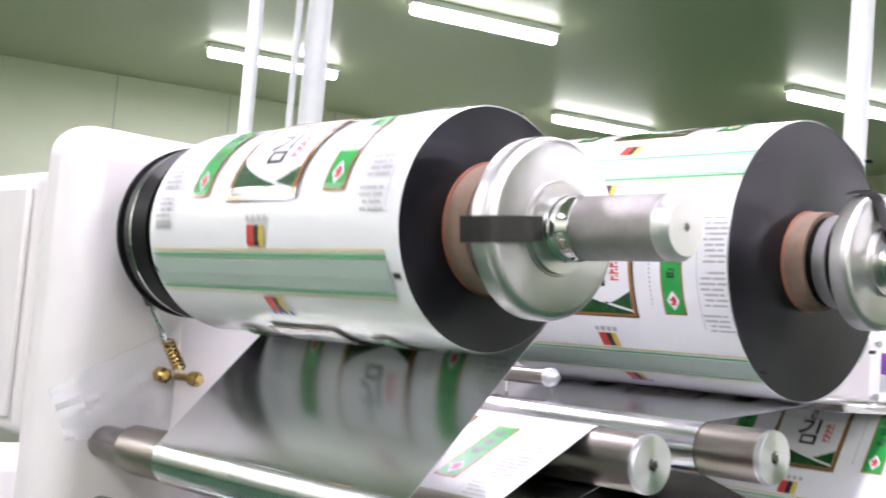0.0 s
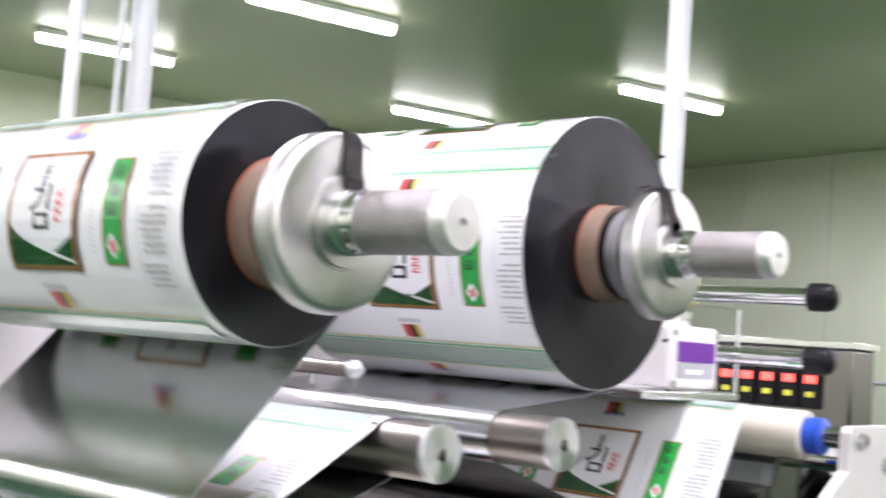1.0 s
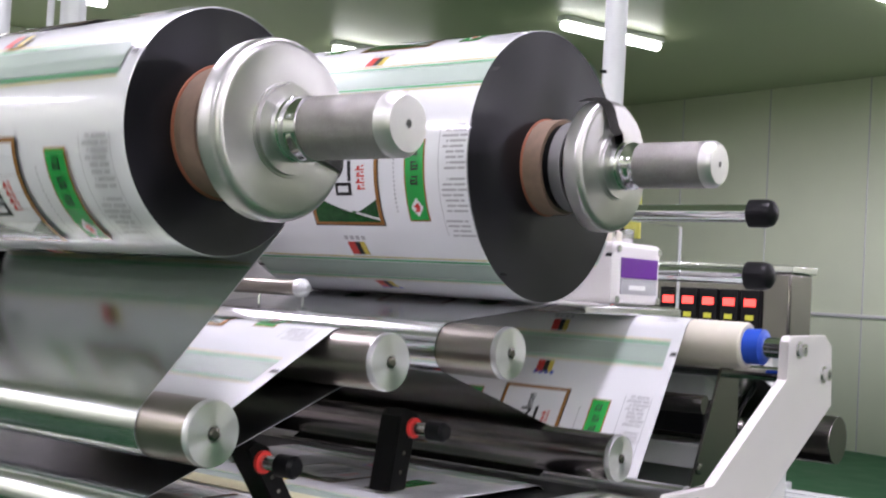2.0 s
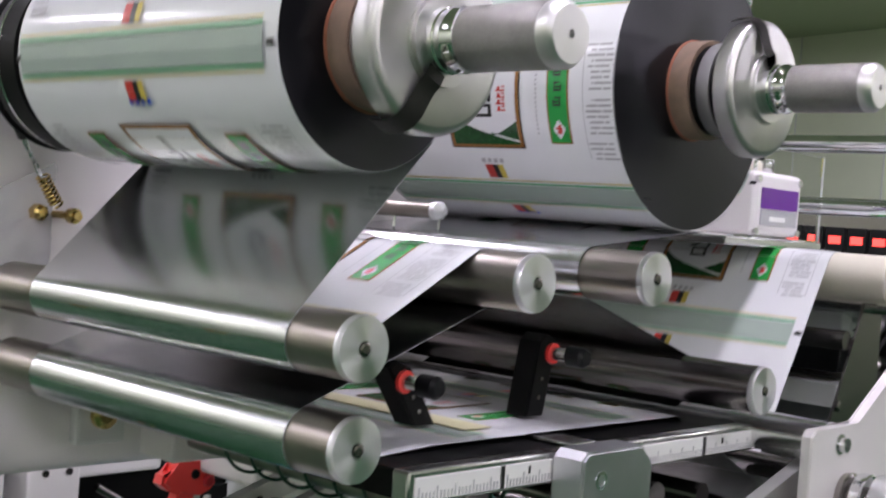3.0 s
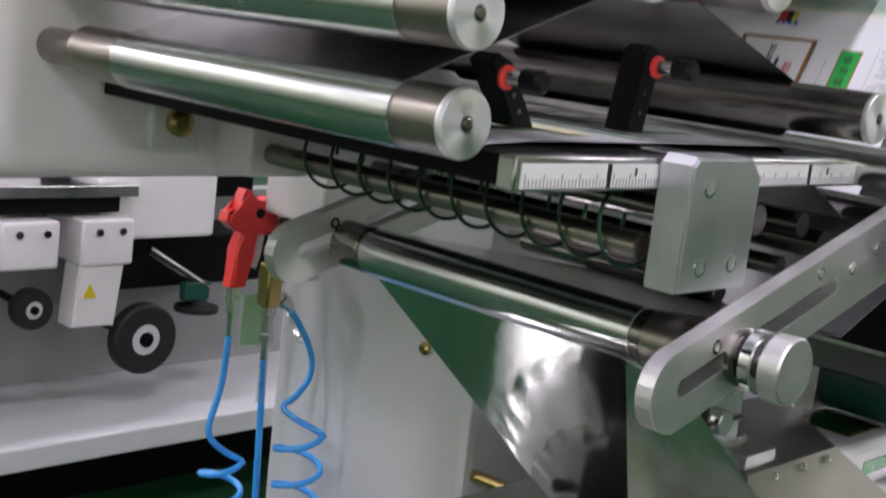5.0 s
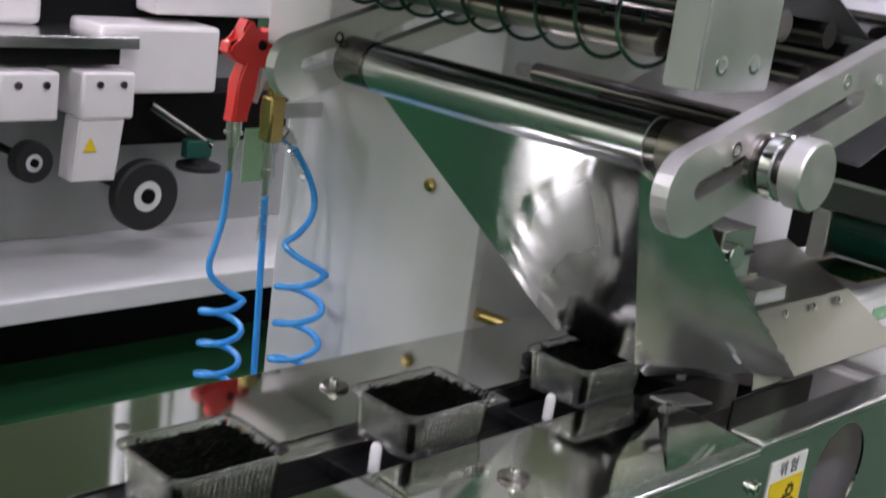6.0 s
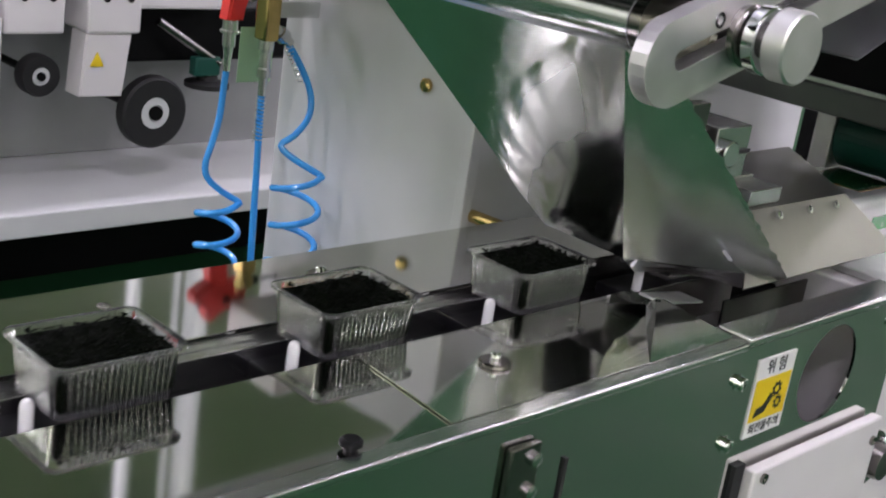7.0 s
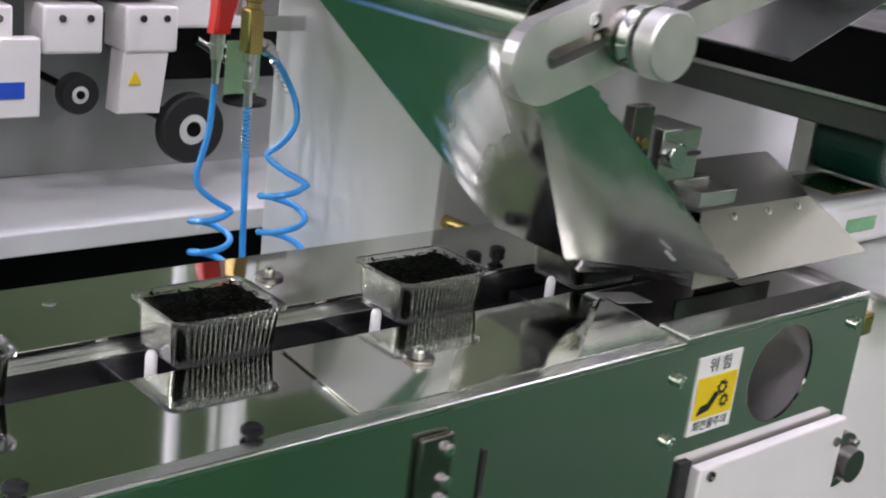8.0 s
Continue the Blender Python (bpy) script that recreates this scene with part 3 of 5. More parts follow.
# print on the running film, in short stiff strips that follow its way
SPEED, PITCH, STRIP = 0.135, 0.188, 0.188 / 15
# the way of the print begins with the last turn on the roll
leave = path_a[0] - Vector(ROLL1)
leave_at = math.atan2(leave.y, leave.x)
last_turn = [Vector(ROLL1) + Vector((math.cos(leave_at + a), math.sin(leave_at + a))) * (RAD1 + 0.0011) for a in [6.0 - 0.05 * k for k in range(112)]]
print_path = last_turn + path_a
RUN = [0.0]
for p, q in zip(print_path, print_path[1:]):
    RUN.append(RUN[-1] + (q - p).length)
RUN = np.array(RUN) - RUN[len(last_turn)]
RUN[:len(last_turn)] -= RUN[len(last_turn) - 1] + 0.0005
# the film lies taut and a little shorter across the table
RUN -= 0.028 * np.clip((RUN - 0.62) / 0.25, 0, 1)
RUN_X, RUN_Z = np.array([p.x for p in print_path]), np.array([p.y for p in print_path])
PRINT_END = float(RUN[np.argmin(np.hypot(RUN_X - 1.56, RUN_Z - 1.35))])


def on_film(s):
    """The pose on the running film, x along it and z out of its printed face."""
    waiting = s < RUN[0] + 0.004
    s = min(max(s, float(RUN[0]) + 0.004), PRINT_END)
    d = 0.003
    x, z = np.interp(s, RUN, RUN_X), np.interp(s, RUN, RUN_Z)
    x1, z1 = np.interp(s + d, RUN, RUN_X), np.interp(s + d, RUN, RUN_Z)
    x0, z0 = np.interp(s - d, RUN, RUN_X), np.interp(s - d, RUN, RUN_Z)
    a = math.atan2(z1 - z0, x1 - x0)
    off = -0.006 if waiting else 0.0006
    nx, nz = -math.sin(a) * off, math.cos(a) * off
    return float(x + nx), float(z + nz), a


STRIP_MESH = {}
names = sorted({e[0] for e in LABEL})
for k in range(15):
    lo = -0.042 + k * STRIP
    hi = lo + STRIP
    bm = bmesh.new()
    for m, s0, s1, y0, y1, lift in LABEL:
        f = PITCH / 0.172
        a, c = max(s0 * f, lo), min(s1 * f, hi)
        if c - a > 0.0004:
            mid_s = (lo + hi) / 2
            vs = [bm.verts.new((mid_s - q, y - 0.39, 0.00022 * lift)) for q, y in ((a, y0), (c, y0), (c, y1), (a, y1))]
            bm.faces.new(vs).material_index = names.index(m)
    if len(bm.faces):
        me = bpy.data.meshes.new("print_strip")
        bm.to_mesh(me)
        for m in names:
            me.materials.append(M[m])
        STRIP_MESH[k] = ((lo + hi) / 2, me)
    bm.free()
STRIPS = []
PHASE = 1.41 - SPEED
for n in range(-14, 9):
    for k, (mid_s, me) in STRIP_MESH.items():
        start = PHASE + n * PITCH - mid_s
        if start + SPEED * 8 > RUN[0] and start < PRINT_END:
            ob = new("print_strip", me)
            ob.parent = web_a
            tagged(ob, kind="stuff")
            STRIPS.append((ob, start))

# ---- rollers of the lower film path, arms and plates ----
t = thing("guide_roller", (R6[0], 0.39, R6[1]), "bright roller with brown ends leading film to the former", "roller", "film guide rollers")
part("barrel", rod((R6[0], 0.565, R6[1]), (R6[0], 0.150, R6[1]), RR, 40), "dark_roller", t)
part("collar", rod((R6[0], 0.572, R6[1]), (R6[0], 0.535, R6[1]), RR + 0.0012, 40, bevel=0.001), "dark_roller", t, "dark steel collar")
part("collar", rod((R6[0], 0.214, R6[1]), (R6[0], 0.155, R6[1]), RR + 0.0012, 40, bevel=0.001), "roller", t, "steel collar")
part("nut", lathe((R6[0] - 0.02, 0.152, R6[1] - 0.004), (0, -1, 0), [(0, 0.007), (0.008, 0.007)], 6), "brass", t, "brass nut")

t = thing("cream_roller", (RW[0], 0.35, RW[1]), "cream plastic roller on a steel shaft with a blue hub", "roller", "film guide rollers")
part("barrel", lathe((RW[0], 0.60, RW[1]), (0, -1, 0), [(0, 0.0235), (0.003, 0.0245), (0.435, 0.0245), (0.437, 0.0225), (0.437, 0.015)], 48), "cream", t)
part("hub", lathe((RW[0], 0.168, RW[1]), (0, -1, 0), [(0, 0.0225), (0.003, 0.0225), (0.003, 0.0185), (0.022, 0.0185), (0.024, 0.012)], 32), ["blue_plastic"], t, "blue plastic hub")
part("gap_ring", lathe((RW[0], 0.169, RW[1]), (0, -1, 0), [(0, 0.0235), (0.0012, 0.0232)], 32), "black_plastic", t)
part("shaft", rod((RW[0], HY, RW[1]), (RW[0], 0.112, RW[1]), 0.0105, 24), "chrome", t, "polished shaft")

for nm, cx, cz, r, near in (("idler_roller", 1.168, 1.236, 0.0114, 0.17), ("idler_roller", 1.60, 1.30, 0.0294, 0.17), ("idler_roller", 1.20, 1.12, 0.0114, 0.36)):
    t = thing(nm, (cx, 0.4, cz), "dark steel idler roller inside the machine", "roller", "film guide rollers")
    part("barrel", rod((cx, HY - 0.03, cz), (cx, near, cz), r, 24, bevel=0.001), "dark_roller", t)
    part("journal", rod((cx, HY, cz), (cx, HY - 0.03, cz), r * 0.7, 20), "rail_steel", t, "bright journal")
for cx, cz, r in ((0.935, 1.238, 0.012), (1.005, 1.232, 0.010), (1.045, 1.214, 0.012), (0.98, 1.20, 0.008)):
    t = thing("frame_rod", (cx, 0.4, cz), "dark steel rod across the machine below the splicing table", "rod", "rods below the splicing table")
    part("rod", rod((cx, HY, cz), (cx, 0.178, cz), r, 20), "dark_roller", t)


carriage = thing("roller_carriage", (0.95, 0.36, 1.18), "pair of light grey slotted arms holding the film roller", "roller carriage")


def slot_arm(y0, y1, label, ax=0.790):
    az, ang = 1.134, radians(17)
    u, v = Vector((math.cos(ang), math.sin(ang))), Vector((-math.sin(ang), math.cos(ang)))
    ln, hw = 0.40, 0.0285

    def at(a, b):
        p = Vector((ax, az)) + u * a + v * b
        return (p.x, p.y)
    outer = [at(ln, -hw), at(ln, hw)] + [at(hw * math.cos(radians(q)), hw * math.sin(radians(q))) for q in range(90, 271, 15)]
    sl = 0.205
    inner = [at(0.008 + 0.0068 * math.cos(radians(q)), 0.0068 * math.sin(radians(q))) for q in range(90, 271, 20)] + [at(sl + 0.0068 * math.cos(radians(q)), 0.0068 * math.sin(radians(q))) for q in range(-90, 91, 20)]
    bm = bmesh.new()
    loops = []
    for pts in (outer, inner):
        vs = [bm.verts.new((x, y0, z)) for x, z in pts]
        loops.append([bm.edges.new((vs[k], vs[(k + 1) % len(vs)])) for k in range(len(vs))])
    bmesh.ops.triangle_fill(bm, edges=loops[0] + loops[1], use_beauty=True)
    r = bmesh.ops.extrude_face_region(bm, geom=bm.faces[:])
    bmesh.ops.translate(bm, vec=(0, y1 - y0, 0), verts=[g for g in r["geom"] if isinstance(g, bmesh.types.BMVert)])
    t = part("arm", bm, "brushed", carriage, label, smooth=False)
    for a, b in ((0.047, 0.0145), (0.185, 0.018), (0.232, 0.004), (0.275, 0.006)):
        x, z = at(a, b)
        part("cap_screw", lathe((x, y0 + 0.0005, z), (0, -1, 0), [(0, 0.0055), (0.0012, 0.0055), (0.0012, 0.003), (-0.001, 0.0028), (-0.001, 0)], 14), "chrome", t, "small socket screw")
    return t, at


arm, arm_at = slot_arm(0.134, 0.147, "light grey metal arm with a long slot and a clamp knob")
slot_arm(0.572, 0.585, "light grey metal arm with a long slot at the back", 0.818)


def clamp_knob(x, z, y, s, owner, label, seg=40):
    t = part("knob", lathe((x, y - 0.028 * s, z), (0, -1, 0), [(0, 0.012 * s), (0, 0.0225 * s), (0.001, 0.0240 * s), (0.015 * s, 0.0240 * s), (0.0165 * s, 0.0225 * s), (0.0166 * s, 0.0)], seg), "brushed", owner, label)
    part("collar", lathe((x, y, z), (0, -1, 0), [(0, 0.020 * s), (0.005 * s, 0.021 * s), (0.007 * s, 0.018 * s)], seg), "dark_roller", t, "dark collar")
    part("neck", lathe((x, y - 0.006 * s, z), (0, -1, 0), [(0, 0.012 * s), (0.03 * s, 0.012 * s)], seg), "dark_roller", t)
    part("lock_disc", lathe((x, y - 0.012 * s, z), (0, -1, 0), [(0, 0.021 * s), (0.001, 0.0225 * s), (0.009 * s, 0.0225 * s), (0.010 * s, 0.021 * s), (0.010 * s, 0.012 * s)], seg), "chrome", t, "polished lock disc")


clamp_knob(0.862, 1.152, 0.134, 1.0, carriage, "round metal clamp knob")

PY = 0.112
plate = thing("end_plate", (1.2, PY, 1.3), "white painted cranked end plate with socket bolts", "machine plate")
pts = [(1.050, 1.200), (1.050, 1.288), (1.056, 1.294), (1.136, 1.294), (1.289, 1.386), (1.288, 1.424), (1.294, 1.430), (1.386, 1.431), (1.404, 1.420), (1.409, 1.356), (1.252, 1.272), (1.185, 1.200)]
part("plate", slab(pts, PY - 0.005, PY + 0.005, bevel=0.0012), "white_paint", plate)
for x, z in ((1.102, 1.279), (1.315, 1.416), (1.382, 1.390)):
    part("bolt", lathe((x, PY - 0.005, z), (0, -1, 0), [(0, 0.009), (0.001, 0.009), (0.001, 0.0062), (0.007, 0.0062), (0.007, 0.0035), (0.003, 0.003), (0.003, 0)], 20), "rail_steel", plate, "steel socket bolt")
clamp_knob(1.118, 1.232, PY - 0.005, 1.05, plate, "knurled round metal knob")
t = thing("cross_pipe", (1.102, 0.4, 1.279), "thick grey steel cross pipe of the splicing table", "pipe")
part("pipe", rod((1.102, HY, 1.279), (1.102, PY + 0.005, 1.279), 0.0175, 32), "rail_steel", t)
t = thing("idler_bar", (1.35, 0.4, 1.39), "thin polished bar beside the cream roller", "rod")
part("rod", rod((1.352, HY, 1.387), (1.352, PY + 0.005, 1.387), 0.008, 20), "chrome", t)
part("rod", rod((1.30, HY, 1.352), (1.30, 0.20, 1.352), 0.010, 20), "dark_roller", t)
t = thing("guard_plate", (1.30, 0.25, 1.3), "dark grey sheet metal guard below the cream roller", "guard plate")
part("sheet", slab([(1.235, 1.20), (1.335, 1.40), (1.372, 1.40), (1.372, 1.20)], 0.197, 0.200), "dark_roller", t, smooth=False)
part("bolt", lathe((1.285, 0.197, 1.287), (0, -1, 0), [(0, 0.006), (0.002, 0.006), (0.003, 0.003)], 12), "dark_roller", t)

# splicing table with scales
for x0, x1, lab in ((0.657, 0.828, "silver table plate with a white scale along its edge"), (0.878, 1.128, "second silver table plate with a white scale on its edge")):
    t = thing("splice_table", ((x0 + x1) / 2, 0.4, 1.27), lab, "machine table", "splicing tables")
    part("plate", box((x0, 0.197, 1.264), (x1, HY, 1.284), 0.0015), "black_metal", t, "dark table plate")
    part("scale_bar", box((x0 - 0.002, 0.182, 1.262), (x1 + 0.002, 0.1968, 1.2845), 0.002), "rail_steel", t, "bright metal scale bar")
    part("scale_face", box((x0 + 0.004, 0.1812, 1.2645), (x1 - 0.004, 0.183, 1.2800)), "sticker", t, "white printed scale", smooth=False)
    bm = bmesh.new()
    n = int((x1 - x0 - 0.014) / 0.0035)
    for k in range(n):
        x = x0 + 0.007 + 0.0035 * k
        box((x, 0.1806, 1.2652), (x + 0.0006, 0.1813, 1.2652 + (0.0085 if k % 5 == 0 else 0.0050)), bm=bm)
    part("graduation", bm, "grey_ink", t, "fine grey graduation lines", smooth=False)
    mx = (x0 + x1) / 2 + 0.002
    part("centre_mark", box((mx, 0.1802, 1.2645), (mx + 0.0035, 0.1813, 1.2800)), "ink", t, "black centre mark", smooth=False)
    part("small_mark", box((mx + 0.03, 0.1804, 1.272), (mx + 0.0315, 0.1813, 1.2775)), "ink", t, smooth=False)
t = thing("adhesive_tape", (0.80, 0.4, 1.2905), "strip of dull yellow-green tape lying across the film", "tape")
part("strip", box((0.785, 0.252, 1.2895), (0.815, 0.60, 1.2903)), "masking", t, smooth=False)
t = thing("splice_bar", (0.845, 0.4, 1.28), "narrow bright clamping bar between the table plates", "bar")
part("bar", box((0.836, 0.19, 1.27), (0.866, HY, 1.2865), 0.002), "rail_steel", t)

blk = thing("bearing_block", (0.83, 0.168, 1.2), "thick polished metal bearing block with three socket screws", "machine block")
b = slab([(0.799, 1.196), (0.799, 1.283), (0.805, 1.289), (0.872, 1.289), (0.886, 1.276), (0.886, 1.196)], 0.152, 0.180, bevel=0.002)
part("block", b, "block_steel", blk)
for x, z in ((0.821, 1.268), (0.823, 1.213), (0.862, 1.214)):
    part("socket_screw", lathe((x, 0.1525, z), (0, -1, 0), [(0, 0.0068), (0.001, 0.0068), (0.0012, 0.0045), (-0.0015, 0.004), (-0.0015, 0)], 20), "chrome", blk, "recessed socket screw")
t = thing("spring_rod", (0.80, 0.4, 1.22), "polished rod inside a loose dark green wire coil", "rod")
part("rod", rod((0.800, HY, 1.222), (0.800, 0.185, 1.222), 0.0095, 24), "roller", t)
part("upper_rod", rod((0.83, HY, 1.247), (0.83, 0.185, 1.247), 0.0095, 24), "dark_roller", t)
part("holder", box((0.775, 0.60, 1.20), (0.845, HY, 1.265), 0.004), "white_paint", t, "white holder on the housing")
pts = []
for k in range(0, 24 * 10 + 1):
    a = 2 * math.pi * k / 24
    pts.append((0.812 + 0.026 * math.cos(a), 0.555 - 0.036 * k / 24, 1.229 + 0.026 * math.sin(a)))
part("coil", sweep(pts, 0.0016, 8), "green_coil", t, "dark green wire coil")

for (bx, by), lean, hi in (((0.735, 0.285), 0.030, 1.335), ((0.898, 0.278), -0.012, 1.352)):
    t = thing("film_clamp", (bx, by, 1.29), "black metal film clamp lever with red ring and black knob", "clamp", "film clamps on the splicing table")
    bm = bmesh.new()
    lo = [(bx + lean - 0.011, 1.291), (bx + lean + 0.011, 1.291), (bx + 0.011, hi), (bx - 0.004, hi + 0.006), (bx - 0.012, hi)]
    part("lever", slab(lo, by - 0.011, by + 0.011, bevel=0.0012), "black_metal", t)
    kx, kz = bx + 0.004, hi - 0.010
    part("red_ring", lathe((kx, by - 0.011, kz), (0, -1, 0), [(0, 0.0085), (0.003, 0.0085), (0.003, 0.0065)], 24), "red", t, "red ring")
    part("stem", rod((kx, by - 0.012, kz), (kx, by - 0.030, kz), 0.0055, 16), "rail_steel", t)
    part("knob", lathe((kx, by - 0.028, kz), (0, -1, 0), [(0, 0.006), (0.002, 0.0085), (0.016, 0.0085), (0.019, 0.006)], 24), "black_plastic", t, "ribbed black knob")
    for z in (0.25, 0.5):
        part("hole", lathe((bx + lean * (1 - z), by - 0.0110, 1.291 + (hi - 1.291) * z), (0, -1, 0), [(0, 0.0019), (0.0004, 0.0019)], 10), "dark_roller", t)

t = thing("sensor_pin", (0.92, 0.45, 1.452), "small silver rod with a pointed cap and hanging wire", "sensor rod")
part("rod", rod((0.92, HY, 1.452), (0.92, 0.425, 1.452), 0.0075, 20), "roller", t)
part("cap", lathe((0.92, 0.426, 1.452), (0, -1, 0), [(0, 0.0088), (0.006, 0.0088), (0.013, 0.003), (0.013, 0)], 20), "roller_end", t, "pointed bright cap")
for y in (0.418, 0.475):
    part("wire", sweep([(0.92, y, 1.45), (0.919, y + 0.002, 1.440), (0.918, y, 1.425)], 0.0012, 6), "chrome", t, "thin bright wire")

# ---- marking head, levers, chain ----
sen = thing("marking_head", (1.33, 0.33, 1.45), "white sensor box with a purple label under a clear cover", "sensor box")
part("body", box((1.272, 0.300, 1.452), (1.372, 0.37, 1.520), 0.006, 3), "white_paint", sen)
part("purple_label", box((1.283, 0.2985, 1.481), (1.362, 0.3003, 1.503)), "purple", sen, "purple label", smooth=False)
part("grey_label", box((1.283, 0.2987, 1.463), (1.362, 0.3003, 1.480)), "grey_ink", sen, "grey label with bars", smooth=False)
part("label_bar", box((1.30, 0.2980, 1.468), (1.335, 0.2990, 1.473)), "sticker", sen, smooth=False)
part("clear_cover", box((1.255, 0.29, 1.449), (1.405, 0.296, 1.545), 0.002), "clear_cover", sen, "clear plastic cover").visible_shadow = False
part("base", box((1.20, 0.29, 1.440), (1.41, HY, 1.4495), 0.002), "rail_steel", sen, "steel base plate")
part("connector", lathe((1.315, 0.335, 1.520), (0, 0, 1), [(0, 0.014), (0.012, 0.014), (0.014, 0.010), (0.022, 0.010)], 20), "cream", sen)
part("connector", lathe((1.352, 0.335, 1.520), (0, 0, 1), [(0, 0.009), (0.016, 0.009), (0.018, 0.006)], 6), "rail_steel", sen)
part("cable_loop", sweep([(1.30 + 0.03 * math.cos(a), 0.33, 1.535 + 0.035 * math.sin(a)) for a in [0.3 * k for k in range(12)]], 0.004, 8), "black_plastic", sen, "dark purple cable")
for x in (1.277, 1.367):
    for z in (1.457, 1.512):
        part("screw", lathe((x, 0.3, z), (0, -1, 0), [(0, 0.004), (0.0015, 0.004)], 10), "rail_steel", sen)
for z in (1.566, 1.493):
    t = thing("lever_rod", (1.47, 0.4, z), "polished lever rod with a black knob end", "lever", "lever rods")
    part("rod", rod((1.470, HY, z), (1.470, 0.235, z), 0.0105, 24), "chrome", t)
    part("knob", lathe((1.470, 0.240, z), (0, -1, 0), [(0, 0.011), (0.003, 0.0165), (0.024, 0.0165), (0.030, 0.0145), (0.034, 0.009), (0.035, 0)], 28), "black_plastic", t, "black ball knob")
t = thing("valve_rack", (1.55, 0.5, 1.36), "rack of dark valves and silver rods behind the end plate", "valves")
for k in range(4):
    z = 1.255 + 0.042 * k
    part("valve", box((1.50, 0.30, z), (1.56, 0.44, z + 0.030), 0.003), "black_plastic" if k % 2 else "grey_paint", t)
    part("fitting", rod((1.53, 0.30, z + 0.015), (1.53, 0.265, z + 0.015), 0.008, 16), "chrome", t)
part("stand", box((1.49, 0.44, 1.19), (1.57, 0.655, 1.42), 0.003), "dark_roller", t)
part("loop_cable", sweep([(1.53 + 0.03 * math.sin(a * 2), 0.27 - 0.02 * math.sin(a), 1.42 - 0.04 * a) for a in [0.1 * k for k in range(32)]], 0.003, 6), "black_plastic", t, "thin black cable")

t = thing("tension_chain", (0.66, 0.63, 1.43), "brass pin holding a small spring and chain to the brake belt", "chain")
part("belt_tail", sweep([(0.575, 0.586, 1.53), (0.590, 0.595, 1.51), (0.612, 0.612, 1.488)], 0.0045, 8), "strap", t, "dark belt tail")
for k in range(3):
    c = Vector((0.617 + 0.008 * k, 0.615 + 0.004 * k, 1.482 - 0.0095 * k))
    ring = [c + Vector(((0.003 if k % 2 else 0.0015) * math.cos(a) + 0.004 * math.sin(a), 0.0035 * math.cos(a) * (k % 2), -0.007 * math.sin(a))) for a in [2 * math.pi * q / 12 for q in range(13)]]
    part("link", sweep(ring, 0.0011, 6), "chrome", t, "small chain link")
p0, p1 = Vector((0.640, 0.626, 1.457)), Vector((0.657, 0.628, 1.432))
ax = (p1 - p0).normalized()
o1 = ax.orthogonal().normalized()
o2 = ax.cross(o1)
part("spring", sweep([p0 + (p1 - p0) * (q / 96) + (o1 * math.cos(2 * math.pi * q / 12) + o2 * math.sin(2 * math.pi * q / 12)) * 0.0052 for q in range(97)], 0.0012, 6), "brass", t, "small coil spring")
part("pin", rod((0.668, HY, 1.424), (0.668, 0.612, 1.424), 0.0035, 12), "brass", t)
part("pin_head", lathe((0.668, 0.622, 1.424), (0, -1, 0), [(0, 0.007), (0.006, 0.007), (0.007, 0.004), (0.012, 0.004)], 14), "brass", t, "brass pin head")
part("pin_nut", lathe((0.649, HY - 0.006, 1.425), (0, -1, 0), [(0, 0.0075), (0.010, 0.0075), (0.012, 0.004)], 6), "brass", t, "brass nut")

t = thing("plastic_sheet", (0.62, 0.648, 1.42), "crumpled clear plastic sheet stuck to the housing", "plastic sheet")
bm = bmesh.new()
g = []
for i in range(15):
    row = []
    for j in range(15):
        u, v = i / 14, j / 14
        x = 0.566 + 0.10 * u - 0.02 * v * (1 - u)
        z = 1.375 + 0.095 * v * (0.45 + 0.55 * u) - 0.01 * (1 - u)
        row.append(bm.verts.new((x, 0.652 - 0.010 * abs(noise.noise(Vector((u * 5, v * 5, 3)))) - 0.001, z)))
    g.append(row)
for i in range(14):
    for j in range(14):
        bm.faces.new((g[i][j], g[i + 1][j], g[i + 1][j + 1], g[i][j + 1]))
part("sheet", bm, "clear", t).visible_shadow = False

# ---- film former ----
former = thing("formed_film", (1.0, 0.38, 0.95), "shiny silver film folded down into a tube over the trays", "packaging film")
FA, FB = Vector((0.861, 0.229, 1.133)), Vector((0.861, 0.531, 1.136))
FP, FQ = Vector((1.052, 0.328, 0.902)), Vector((1.060, 0.434, 0.900))
FS, FT = Vector((1.262, 0.322, 0.842)), Vector((1.252, 0.268, 0.874))


def facet(name, a, b, c, d, nu, nv, shape, label, jag=0.0, skin="foil_former", field=None):
    """A sheet between the edges a-b and d-c; shape(u, v) is its height over the plane."""
    bm = bmesh.new()
    nrm = (b - a).cross(d - a).normalized()
    rows = []
    for i in range(nu + 1):
        u = i / nu
        row = []
        for j in range(nv + 1):
            v = j / nv
            p = (a * (1 - u) + b * u) * (1 - v) + (d * (1 - u) + c * u) * v + nrm * shape(u, v)
            if jag and i >= nu - 1:
                p = p + (b - a).normalized() * jag * (noise.noise(Vector((v * 26, 1, 1))) + 0.35 * abs(math.sin(v * 60)))
            row.append(bm.verts.new(p))
        rows.append(row)
    for i in range(nu):
        for j in range(nv):
            bm.faces.new((rows[i][j], rows[i + 1][j], rows[i + 1][j + 1], rows[i][j + 1]))
    ob = part(name, bm, skin, former, label)
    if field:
        dulled = ob.data.attributes.new("bright_patch", "FLOAT", "POINT")
        dulled.data.foreach_set("value", [field(k // (nv + 1) / nu, k % (nv + 1) / nv) for k in range((nu + 1) * (nv + 1))])
    return ob


